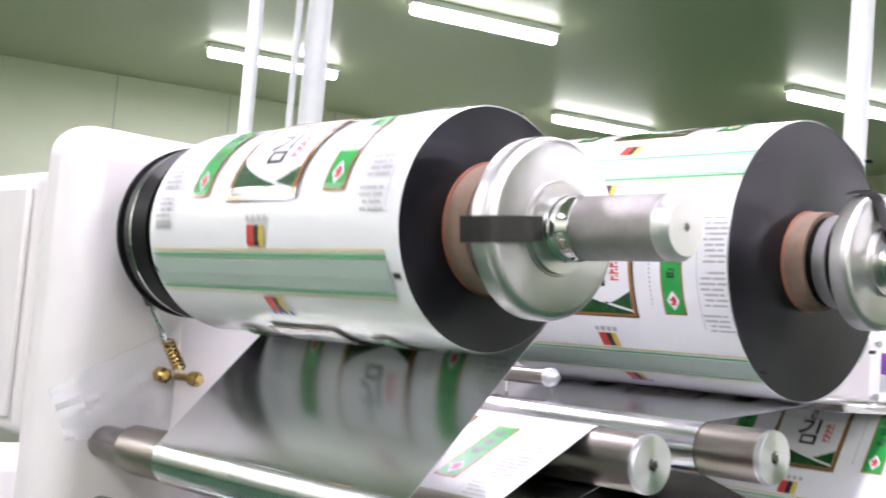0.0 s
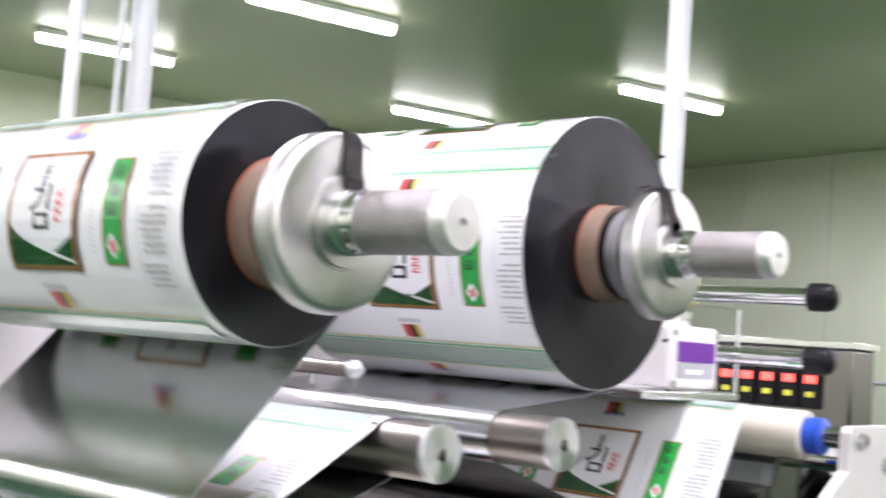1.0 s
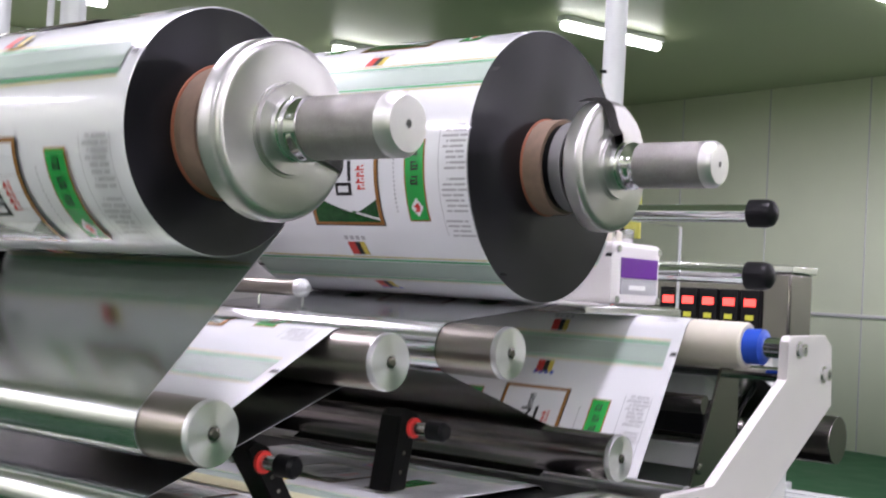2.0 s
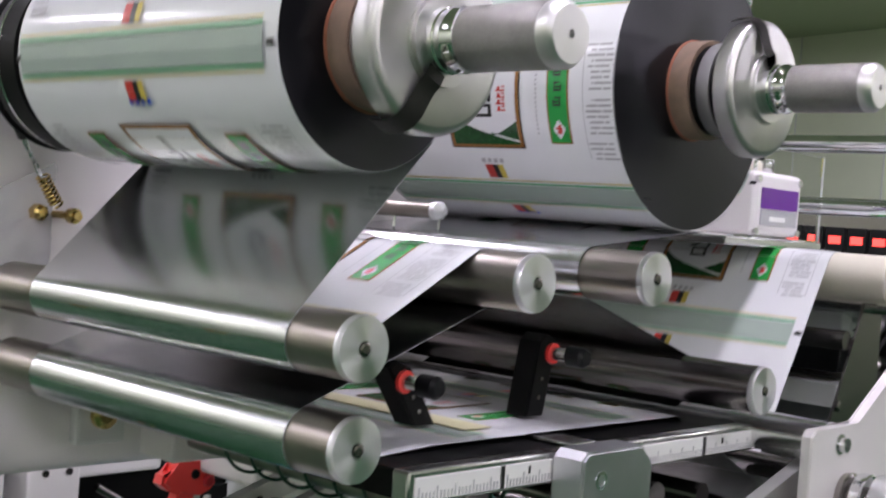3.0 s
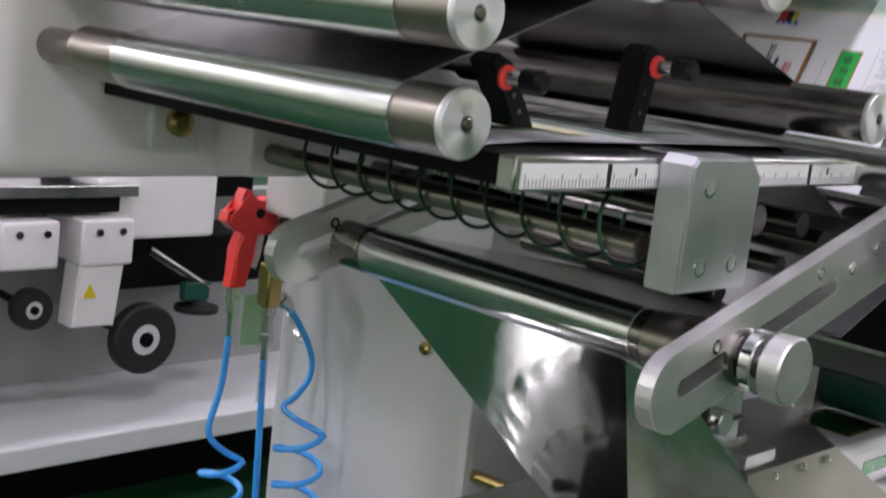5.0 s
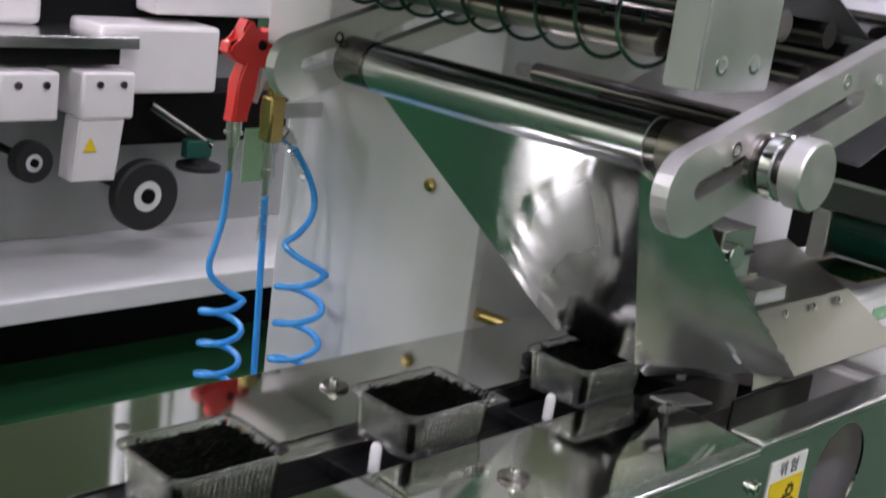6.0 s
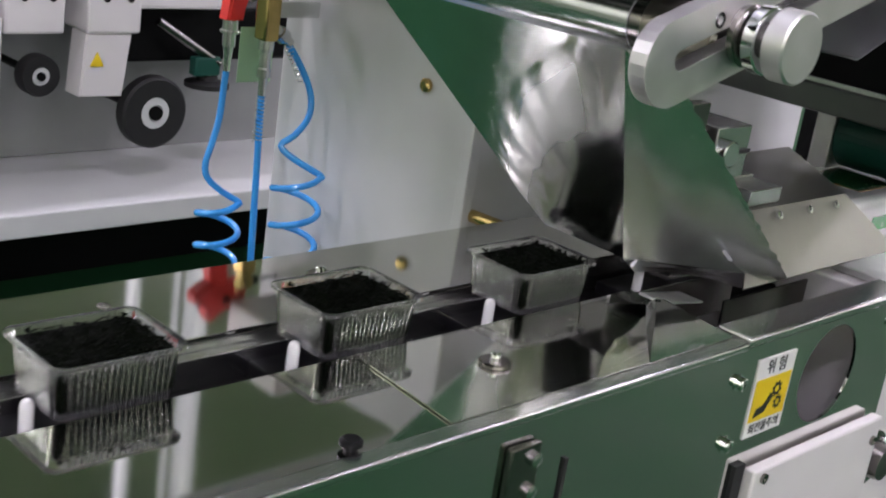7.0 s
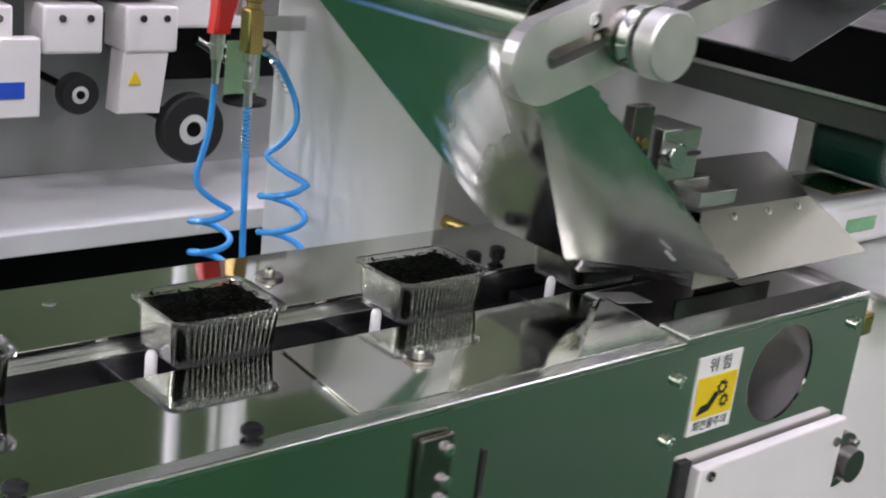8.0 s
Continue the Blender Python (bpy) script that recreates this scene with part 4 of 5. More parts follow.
def rim_fade(u, v, k=6):
    return min(1, k * u, k * (1 - u), k * v, k * (1 - v))


def bright_crumpled(u, v):
    """Painted bright, wrinkled band from the near roller end to the far lower corner."""
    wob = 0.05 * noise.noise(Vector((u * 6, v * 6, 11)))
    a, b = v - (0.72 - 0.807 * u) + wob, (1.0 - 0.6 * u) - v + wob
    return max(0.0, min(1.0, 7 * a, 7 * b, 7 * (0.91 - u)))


def face_shape(u, v):
    """Nearly flat, with slanting wrinkles in the bright band."""
    wrinkle = 0.0007 * math.sin(30 * (u - 0.35 * v) + 2.0 * noise.noise(Vector((u * 4, v * 4, 2)))) + 0.0010 * noise.noise(Vector((u * 11, v * 6, 5)))
    return bright_crumpled(u, v) * (wrinkle - 0.002) + 0.0004 * rim_fade(u, v) * noise.noise(Vector((u * 3, v * 3, 1)))


facet("centre_face", FB, FA, FP, FQ, 90, 90, face_shape, "flat silver face of the film", field=bright_crumpled)
facet("fold_face", FA, FA + Vector((0.045, -0.001, -0.012)), FT, FP, 60, 60, lambda u, v: rim_fade(u, v) * (0.0009 * noise.noise(Vector((u * 2.2, v * 1.6, 9)))) - 0.0008 * math.sin(math.pi * v) * math.sin(math.pi * min(1, u * 1.6)), "folded silver side of the film", jag=0.009, skin="foil_fold")
facet("skirt", FP, FT, FS, FP + Vector((0.030, 0.006, -0.020)), 24, 10, lambda u, v: 0.006 * math.sin(math.pi * u) * v + 0.0008 * noise.noise(Vector((u * 7, v * 3, 2))), "lower edge of the folded film")
flat = lambda u, v: 0.001 * noise.noise(Vector((u * 5, v * 3, 8)))
facet("tube_top", FP + Vector((0, 0, 0.001)), FQ, FQ + Vector((0.25, 0.0, 0.0)), FP + Vector((0.20, 0.0, 0.0)), 12, 12, flat, "film over the trays")
facet("far_fold", FB + Vector((0.012, 0.001, -0.008)), FB, FQ, Vector((1.23, 0.50, 0.884)), 20, 20, flat, "folded silver side of the film")
# crimped seam row on the folded side
for k in range(6):
    p = FA.lerp(FT, 0.80 + 0.012 * k) * 0.72 + FP * 0.28 + Vector((-0.004, -0.003, -0.004))
    part("seam_mark", box(p - Vector((0.003, 0.0008, 0.0008)), p + Vector((0.003, 0.0008, 0.0008))), "grey_ink", former, smooth=False)

# ---- conveyor ----
TOP = 0.85
conv = thing("infeed_conveyor", (0.5, 0.39, 0), "polished stainless steel infeed conveyor with a slot for trays", "conveyor")
part("back_plate", box((-1.4, 0.437, TOP - 0.004), (1.30, 0.566, TOP), 0.001), "stainless", conv, "mirror-like back plate")
part("near_plate", box((-1.4, 0.2285, TOP - 0.004), (1.107, 0.357, TOP), 0.001), "stainless", conv, "mirror-like front plate")
part("slot_wall", box((-1.4, 0.437, 0.80), (1.30, 0.440, TOP - 0.0045)), "rail_steel", conv)
part("slot_wall", box((-1.4, 0.354, 0.80), (1.30, 0.357, TOP - 0.0045)), "rail_steel", conv)
part("slot_floor", box((-1.4, 0.357, 0.806), (1.40, 0.437, 0.812)), "black_metal", conv, "dark chain bed")
part("slot_rail", box((-1.4, 0.425, 0.812), (1.0, 0.4365, 0.838), 0.001), "rail_steel", conv, "bright slot rail")
part("back_panel", box((-1.4, 0.562, 0.45), (1.45, 0.566, TOP - 0.0045)), "stainless", conv)
FY = 0.213
bm = bmesh.new()
loops = []
rect = [(-1.4, 0.42), (1.42, 0.42), (1.42, TOP - 0.004), (-1.4, TOP - 0.004)]
ell = [(1.277 + 0.054 * math.cos(2 * math.pi * k / 40), 0.786 + 0.0535 * math.sin(2 * math.pi * k / 40)) for k in range(40)]
for ps in (rect, ell):
    vs = [bm.verts.new((x, FY, z)) for x, z in ps]
    loops += [bm.edges.new((vs[k], vs[(k + 1) % len(vs)])) for k in range(len(vs))]
bmesh.ops.triangle_fill(bm, edges=loops, use_beauty=True)
r = bmesh.ops.extrude_face_region(bm, geom=bm.faces[:])
bmesh.ops.translate(bm, vec=(0, 0.003, 0), verts=[g for g in r["geom"] if isinstance(g, bmesh.types.BMVert)])
part("front_panel", bm, "stainless", conv, "polished front panel with a round opening", smooth=False)
part("front_lip", box((-1.4, 0.2115, TOP - 0.006), (1.107, 0.2285, TOP + 0.0015), 0.0022, 3), "rail_steel", conv, "bright folded lip")
part("front_lip", box((1.110, 0.2115, TOP - 0.004), (1.42, 0.250, TOP + 0.006), 0.003, 3), "rail_steel", conv, "bright folded lip")
part("opening_back", box((1.20, 0.30, 0.70), (1.36, 0.303, 0.845)), "dark_roller", conv)
part("lower_stop", box((-1.4, 0.2095, 0.60), (0.845, 0.2127, 0.604)), "dark_gap", conv)
part("panel_joint", box((0.862, 0.2105, 0.43), (0.866, 0.2128, 0.80)), "dark_gap", conv)
for x, z in ((1.105, 0.813), (1.106, 0.749), (1.398, 0.822), (0.30, 0.80)):
    b = lathe((x, FY, z), (0, -1, 0), [(0, 0.0085), (0.001, 0.0085), (0.001, 0.0062), (0.006, 0.0062), (0.0068, 0.0052), (0.0068, 0.003), (0.004, 0.003)], 20)
    part("panel_bolt", b, "chrome", conv, "bright panel bolt")
part("latch", box((0.790, 0.206, 0.755), (0.824, 0.2125, 0.828), 0.002), "dark_roller", conv, "steel latch strip")
for z in (0.815, 0.787, 0.770):
    part("latch_bolt", lathe((0.816, 0.206, z), (0, -1, 0), [(0, 0.006), (0.004, 0.006), (0.005, 0.003)], 14), "rail_steel", conv)
for x in (-1.3, -0.3, 0.35, 1.0):
    part("leg", box((x, 0.25, 0.0), (x + 0.05, 0.30, 0.44), 0.003), "rail_steel", conv)
    part("leg", box((x, 0.49, 0.0), (x + 0.05, 0.54, 0.44), 0.003), "rail_steel", conv)
part("tray_bottom", box((-1.4, 0.22, 0.435), (1.41, 0.56, 0.45)), "rail_steel", conv)

# funnel plate in front of the former
bm = bmesh.new()
ZF = TOP + 0.0020
corner = {k: bm.verts.new(p) for k, p in dict(
    l0=(0.744, 0.2288, ZF), l1=(0.756, 0.352, ZF), foot=(0.985, 0.2288, ZF), low_foot=(0.979, 0.2288, ZF), tip=(1.100, 0.314, ZF + 0.0085), low_tip=(1.091, 0.319, ZF + 0.001),
    slot=(1.045, 0.347, ZF), end=(1.106, 0.2288, ZF), end_tip=(1.108, 0.312, ZF + 0.006), mid=(1.045, 0.2752, ZF + 0.0045), low_mid=(1.037, 0.278, ZF)).items()}
for ks in (("l0", "low_foot", "low_mid", "slot", "l1"), ("low_mid", "low_tip", "slot"), ("low_foot", "foot", "mid", "low_mid"), ("low_mid", "mid", "tip", "low_tip"), ("foot", "end", "end_tip", "tip", "mid")):
    bm.faces.new([corner[k] for k in ks])
thicken(bm, (0, 0, -0.0012))
t = thing("funnel_plate", (0.95, 0.29, TOP), "thin bent stainless plate guiding film beside the slot", "guide plate")
part("sheet", bm, "funnel_steel", t, smooth=False)
part("tab", slab([(1.098, 0.8560), (1.100, 0.8580), (1.168, 0.8480), (1.168, 0.8465)], 0.306, 0.335), "brushed", t, "small bright tab", smooth=False)
part("tab_bolt", lathe((1.094, 0.309, 0.857), (0, 0, 1), [(0, 0.003), (0.003, 0.003)], 10), "black_metal", t)
for x, y, big in ((0.849, 0.288, 1), (0.842, 0.506, 1)):
    t = thing("plate_button", (x, y, TOP), "flat steel washer with a small stud", "button", "buttons on the conveyor")
    z = TOP + (0.0025 if y < 0.3 else 0)
    part("washer", lathe((x, y, z), (0, 0, 1), [(0, 0.0135), (0.0025, 0.0135), (0.0035, 0.012)], 32), "dark_roller", t)
    part("stud", lathe((x, y, z + 0.003), (0, 0, 1), [(0, 0.005), (0.006, 0.005), (0.008, 0.003)], 16), "chrome", t)
for x, y in ((0.631, 0.522), (0.34, 0.522)):
    t = thing("plate_screw", (x, y, TOP), "small dark countersunk screw in the steel plate", "screw", "screws in the conveyor")
    part("head", lathe((x, y, TOP - 0.001), (0, 0, 1), [(0, 0.006), (0.0016, 0.006), (0.0012, 0.003), (0.0012, 0)], 16), "dark_roller", t)
for x, y in ((1.056, 0.455), (1.092, 0.458), (0.655, 0.236), (0.484, 0.236)):
    t = thing("thumb_screw", (x, y, TOP), "small black thumb screw on the steel plate", "screw", "thumb screws on the conveyor")
    h = 0.014 if y > 0.3 else 0.007
    part("head", lathe((x, y, TOP), (0, 0, 1), [(0, 0.005), (0.003, 0.005), (0.004, 0.0085), (h, 0.0085), (h + 0.002, 0.006)], 18), "black_plastic", t)

# warning sticker
st = thing("warning_sticker", (1.166, FY, 0.79), "white and yellow warning sticker with gear pictogram", "sticker")
part("white_field", box((1.134, FY - 0.0012, 0.747), (1.200, FY - 0.0002, 0.829)), "sticker", st, smooth=False)
part("yellow_field", box((1.1365, FY - 0.0018, 0.7635), (1.1975, FY - 0.0012, 0.8075)), "yellow", st, "yellow field", smooth=False)


def lettering(name, text, x, z, size, parent, y):
    cu = bpy.data.curves.new(name, "FONT")
    cu.body, cu.size, cu.align_x, cu.align_y, cu.extrude = text, size, "CENTER", "CENTER", 0.0003
    tmp = bpy.data.objects.new(name, cu)
    scene.collection.objects.link(tmp)
    bpy.context.view_layer.update()
    me = bpy.data.meshes.new_from_object(tmp.evaluated_get(bpy.context.evaluated_depsgraph_get()))
    bpy.data.objects.remove(tmp)
    me.transform(Matrix.Translation(Vector((x, y, z)) - PLACE[parent]) @ Matrix.Rotation(radians(90), 4, "X"))
    me.materials.clear()
    me.materials.append(M["ink"])
    ob = new(name, me)
    ob.parent = parent
    return tagged(ob, "black lettering")


lettering("heading", "위 험", 1.167, 0.8180, 0.0165, st, FY - 0.0016)
lettering("caption", "회전물주의", 1.167, 0.7550, 0.0118, st, FY - 0.0016)
for cx, cz, r in ((1.176, 0.7925, 0.0085), (1.182, 0.7775, 0.0075)):
    bm = bmesh.new()
    ring = []
    for k in range(48):
        a = 2 * math.pi * k / 48
        rr = r * (1.0 if (k // 3) % 2 else 0.78)
        ring.append((bm.verts.new((cx + rr * math.cos(a), FY - 0.0022, cz + rr * math.sin(a))), bm.verts.new((cx + r * 0.42 * math.cos(a), FY - 0.0022, cz + r * 0.42 * math.sin(a)))))
    for k in range(48):
        p, q = ring[k], ring[(k + 1) % 48]
        bm.faces.new((p[0], q[0], q[1], p[1]))
    part("gear_mark", bm, "ink", st, "black gear mark", smooth=False)
part("stroke_mark", slab([(1.142, 0.768), (1.160, 0.771), (1.172, 0.786), (1.166, 0.790), (1.157, 0.779), (1.146, 0.777)], FY - 0.0024, FY - 0.0018), "ink", st, "black curved stroke", smooth=False)

# ---- chamfered cover, clamp and outfeed ----
cov = thing("tunnel_cover", (1.35, 0.4, 0.87), "brushed stainless tunnel cover with chamfered side and screws", "cover")
bm = bmesh.new()
lowf = [(1.190, 0.278, 0.868), (1.512, 0.280, 0.868)]
topf = [(1.230, 0.312, 0.934), (1.420, 0.312, 0.934)]
back = [(1.230, 0.47, 0.934), (1.560, 0.47, 0.934)]
vs = [bm.verts.new(p) for p in (*lowf, *topf, *back)]
bm.faces.new((vs[0], vs[1], vs[3], vs[2])), bm.faces.new((vs[2], vs[3], vs[5], vs[4])), bm.faces.new((vs[1], vs[5], vs[3]))
thicken(bm, (0, 0.001, -0.002))
part("sheet", bm, "cover_steel", cov, smooth=False)
for x in (1.275, 1.335, 1.39):
    part("screw", lathe((x, 0.306, 0.926), (0, -0.85, 0.5), [(0, 0.0045), (0.003, 0.0045), (0.004, 0.002)], 12), "chrome", cov)
part("rear_wall", box((1.24, 0.468, 0.855), (1.56, 0.471, 0.934)), "brushed", cov)
cl = thing("clamp_block", (1.2, 0.35, 0.934), "machined steel clamp block with a socket bolt", "clamp")
part("block", box((1.180, 0.337, 0.962), (1.240, 0.395, 1.016), 0.0015), "rail_steel", cl)
part("bolt", lathe((1.198, 0.337, 0.990), (0, -1, 0), [(0, 0.0135), (0.008, 0.0135), (0.009, 0.012), (0.009, 0.006)], 28), "chrome", cl, "large bright bolt")
part("cross_slot", box((1.176, 0.334, 0.988), (1.240, 0.3365, 0.992)), "dark_gap", cl)
part("upright", box((1.140, 0.345, 0.938), (1.170, 0.358, 1.040), 0.001), "dark_roller", cl, "dark upright plate")
part("upright_screw", lathe((1.158, 0.345, 1.003), (0, -1, 0), [(0, 0.006), (0.005, 0.006)], 6), "brass", cl)
part("post", rod((1.21, 0.365, 0.934), (1.21, 0.365, 0.962), 0.012, 20), "rail_steel", cl)
part("angle", box((1.232, 0.318, 0.9345), (1.292, 0.352, 0.952), 0.001), "rail_steel", cl, "bright angle piece")
part("angle", box((1.228, 0.350, 0.952), (1.285, 0.372, 0.957), 0.001), "rail_steel", cl)
part("knob", lathe((1.257, 0.362, 0.957), (0, 0, 1), [(0, 0.008), (0.006, 0.008), (0.006, 0.0095), (0.018, 0.0095), (0.02, 0.007)], 20), "black_plastic", cl, "small black knob")

out = thing("outfeed_table", (1.75, 0.3, 0.84), "stainless outfeed table beyond the film tunnel", "machine table")
part("plate", box((1.45, 0.16, 0.838), (2.3, 0.62, 0.845), 0.001), "brushed", out)
part("screw", lathe((1.50, 0.21, 0.845), (0, 0, 1), [(0, 0.006), (0.003, 0.006), (0.004, 0.003)], 12), "chrome", out)
part("frame", box((1.43, 0.225, 0.30), (2.3, 0.60, 0.836), 0.004), "white_paint", out, "white frame box")
part("hinge", box((1.424, 0.215, 0.80), (1.445, 0.235, 0.825), 0.002), "brass", out, "brass hinge")
gear = thing("gear_cover", (1.275, 0.2, 0.55), "white painted cover box below the conveyor panel", "cover")
part("box", box((1.146, 0.196, 0.40), (1.402, 0.2095, 0.716), 0.003), "white_paint", gear)
part("back", box((1.13, 0.2085, 0.40), (1.147, 0.2127, 0.72)), "dark_gap", gear)
for x, z in ((1.163, 0.706), (1.388, 0.690)):
    part("screw", lathe((x, 0.196, z), (0, -1, 0), [(0, 0.0055), (0.003, 0.0055), (0.003, 0.003), (0.001, 0)], 14), "dark_roller", gear)
t = thing("drive_bearing", (1.43, 0.2, 0.64), "dark steel drive bearing with bright bolts", "bearing")
part("flange", lathe((1.442, 0.224, 0.645), (0, -1, 0), [(0, 0.034), (0.010, 0.034), (0.012, 0.022), (0.028, 0.020), (0.028, 0.0)], 32), "dark_roller", t)
for k in range(4):
    a = radians(45 + 90 * k)
    part("bolt", lathe((1.442 + 0.027 * math.cos(a), 0.214, 0.645 + 0.027 * math.sin(a)), (0, -1, 0), [(0, 0.005), (0.006, 0.005)], 6), "chrome", t)

for k in range(3):
    x0 = 1.453 + 0.2255 * k
    t = thing("wrapped_pack", (x0 + 0.1, 0.40, 0.846), "white printed film pack leaving the wrapping tunnel", "pack", "wrapped packs")
    part("film", box((x0, 0.335, 0.846), (x0 + 0.219, 0.465, 0.908), 0.012, 4), "film_white", t)
    part("seam", box((x0 + 0.219, 0.33, 0.874), (x0 + 0.2254, 0.47, 0.876)), "film_white", t)
    for y, nm, m, dx in ((0.36, "flag_mark", "red_ink", 0.03), (0.36, "flag_mark", "ink", 0.038), (0.36, "flag_mark", "gold_ink", 0.044), (0.43, "flag_mark", "red_ink", 0.03), (0.43, "flag_mark", "ink", 0.038), (0.43, "flag_mark", "gold_ink", 0.044)):
        part(nm, box((x0 + dx, y - 0.008, 0.9075), (x0 + dx + 0.008, y + 0.008, 0.9088)), m, t, smooth=False)
    part("emblem", box((x0 + 0.10, 0.36, 0.9075), (x0 + 0.19, 0.44, 0.9086)), "gold_print", t, "dark green and gold emblem", smooth=False)
    part("emblem_field", box((x0 + 0.104, 0.364, 0.9080), (x0 + 0.186, 0.436, 0.9090)), "dark_green_print", t, smooth=False)
    part("badge", box((x0 + 0.10, 0.3342, 0.866), (x0 + 0.165, 0.3352, 0.884)), "green_print", t, "green badge", smooth=False)
t = thing("press_roller", (1.66, 0.4, 0.95), "dark green rubber press roller with steel end", "roller")
part("roller", rod((1.66, 0.445, 0.955), (1.66, 0.345, 0.955), 0.045, 36, bevel=0.003), "green_rubber", t)
part("hub", lathe((1.66, 0.347, 0.955), (0, -1, 0), [(0, 0.034), (0.003, 0.034), (0.005, 0.020), (0.02, 0.018)], 28), "rail_steel", t, "steel hub")
# solid black box put in for the dark opening below the film deck
hood = thing("dark_opening", (1.75, 0.3, 1.0), "large black box filling a dark opening, with a steel lower lip", "machine hood")
part("shell", box((1.511, -0.12, 1.032), (1.76, 0.648, 1.115), 0.003), "black_metal", hood)
part("lip", box((1.498, -0.12, 0.998), (1.53, 0.648, 1.031), 0.003), "lip_steel", hood, "dark steel lower lip")
part("bright_edge", box((1.496, -0.12, 1.0315), (1.51, 0.648, 1.038), 0.001), "rail_steel", hood, "bright narrow edge")
part("rear_post", box((1.62, 0.447, 0.84), (1.68, 0.475, 0.998), 0.003), "brushed", hood)


# ---- trays and pushers ----
def tray_mesh():
    bm = bmesh.new()
    lx, ly, h, rc, n = 0.0505, 0.0385, 0.042, 0.010, 7
    def outline(sx, sy, c, z, flute):
        pts = []
        corners = ((sx - c, sy - c, 0), (-sx + c, sy - c, 90), (-sx + c, -sy + c, 180), (sx - c, -sy + c, 270))
        for q, (cx, cy, a0) in enumerate(corners):
            for k in range(n + 1):
                a = radians(a0 + 90 * k / n)
                pts.append((cx + c * math.cos(a), cy + c * math.sin(a), z))
            nx, ny, _ = corners[(q + 1) % 4]
            a = radians(a0 + 90)
            e0 = Vector((cx + c * math.cos(a), cy + c * math.sin(a)))
            e1 = Vector((nx + c * math.cos(a), ny + c * math.sin(a)))
            m = 64
            for k in range(1, m):
                p = e0 + (e1 - e0) * k / m
                off = flute * (1 if k % 4 < 2 else -1)
                pts.append((p.x + off * math.cos(a), p.y + off * math.sin(a), z))
        return pts
    rings = [outline(lx * 0.90, ly * 0.88, rc * 0.9, 0.001, 0.0004), outline(lx * 0.905, ly * 0.885, rc * 0.9, 0.006, 0.0007), outline(lx * 0.955, ly * 0.945, rc, h - 0.004, 0.0007), outline(lx * 0.96, ly * 0.95, rc, h - 0.001, 0), outline(lx * 1.04, ly * 1.05, rc, h, 0), outline(lx * 1.045, ly * 1.055, rc, h - 0.003, 0)]
    vs = [[bm.verts.new(p) for p in r] for r in rings]
    for p, q in zip(vs, vs[1:]):
        for k in range(len(p)):
            bm.faces.new((p[k], p[(k + 1) % len(p)], q[(k + 1) % len(p)], q[k]))
    bm.faces.new(vs[0])
    return bm


def tray(x, label):
    t = thing("food_tray", (x, 0.396, 0.846), label, "food tray", "trays on the conveyor")
    bm = tray_mesh()
    bm.transform(Matrix.Translation((x, 0.396, 0.846)))
    part("tray", bm, "tray_plastic", t, "clear fluted plastic tray").visible_shadow = False
    b = box((x - 0.0474, 0.396 - 0.0358, 0.8485), (x + 0.0474, 0.396 + 0.0358, 0.8845), 0.006)
    for v in b.verts:
        f = 0.945 + 0.055 * (v.co.z - 0.8485) / 0.036
        v.co.x, v.co.y = x + (v.co.x - x) * f, 0.396 + (v.co.y - 0.396) * f
    part("seaweed_block", b, "seaweed", t, "dark stack of seaweed sheets")
    rnd = random.Random(9)
    bm = bmesh.new()
    for k in range(340):
        a, d = rnd.uniform(-0.043, 0.043), rnd.uniform(-0.032, 0.032)
        w, l, ang = rnd.uniform(0.001, 0.0035), rnd.uniform(0.003, 0.009), rnd.uniform(0, 3.14)
        z = 0.8852 + rnd.uniform(0, 0.003)
        u, v = Vector((math.cos(ang), math.sin(ang), rnd.uniform(-0.5, 0.5))) * l / 2, Vector((-math.sin(ang), math.cos(ang), rnd.uniform(-0.4, 0.4))) * w / 2
        c = Vector((x + a, 0.396 + d, z))
        bm.faces.new([bm.verts.new(c + p) for p in (u + v, -u + v, -u - v, u - v)])
    tagged(part("flake", bm, "seaweed", t, "curled seaweed flakes", smooth=False), kind="stuff")
    return t


TRAY_PITCH, TRAY_SPEED, TRAY_AT = 0.2255, 0.158, 0.634 + 0.0655 - 0.158 * 6.5
first_tray = tray(TRAY_AT, "clear plastic tray filled with dark seaweed sheets")
TRAYS = [(first_tray, TRAY_AT)]
for k in range(-4, 8):
    if k:
        x = TRAY_AT + TRAY_PITCH * k
        TRAYS.append((copy_thing(first_tray, pose(x, 0.396, 0.846)), x))
PUSHERS = []
pin_mesh = None
for k in range(-4, 8):
    x = TRAY_AT - 0.0510 + TRAY_PITCH * k
    if pin_mesh is None:
        ob = part("pusher_pin", lathe((x, 0.394, 0.812), (0, 0, 1), [(0, 0.0050), (0.035, 0.0050), (0.0385, 0.0040), (0.040, 0.0022)], 18), "pusher", conv, "white plastic pusher pin", own=(x, 0.394, 0.812))
        pin_mesh = ob.data
    else:
        ob = new("pusher_pin", pin_mesh)
        ob.parent = conv
        tagged(ob, "white plastic pusher pin")
    PUSHERS.append((ob, x))
    carrier = part("carrier", box((x - 0.02, 0.362, 0.8125), (x + 0.05, 0.432, 0.826), 0.002), "black_plastic", conv, own=(x, 0.39, 0.8125)) if k == -4 else None
    if carrier:
        carrier_mesh = carrier.data
    else:
        carrier = new("carrier", carrier_mesh)
        carrier.parent = conv
    PUSHERS.append((carrier, x))

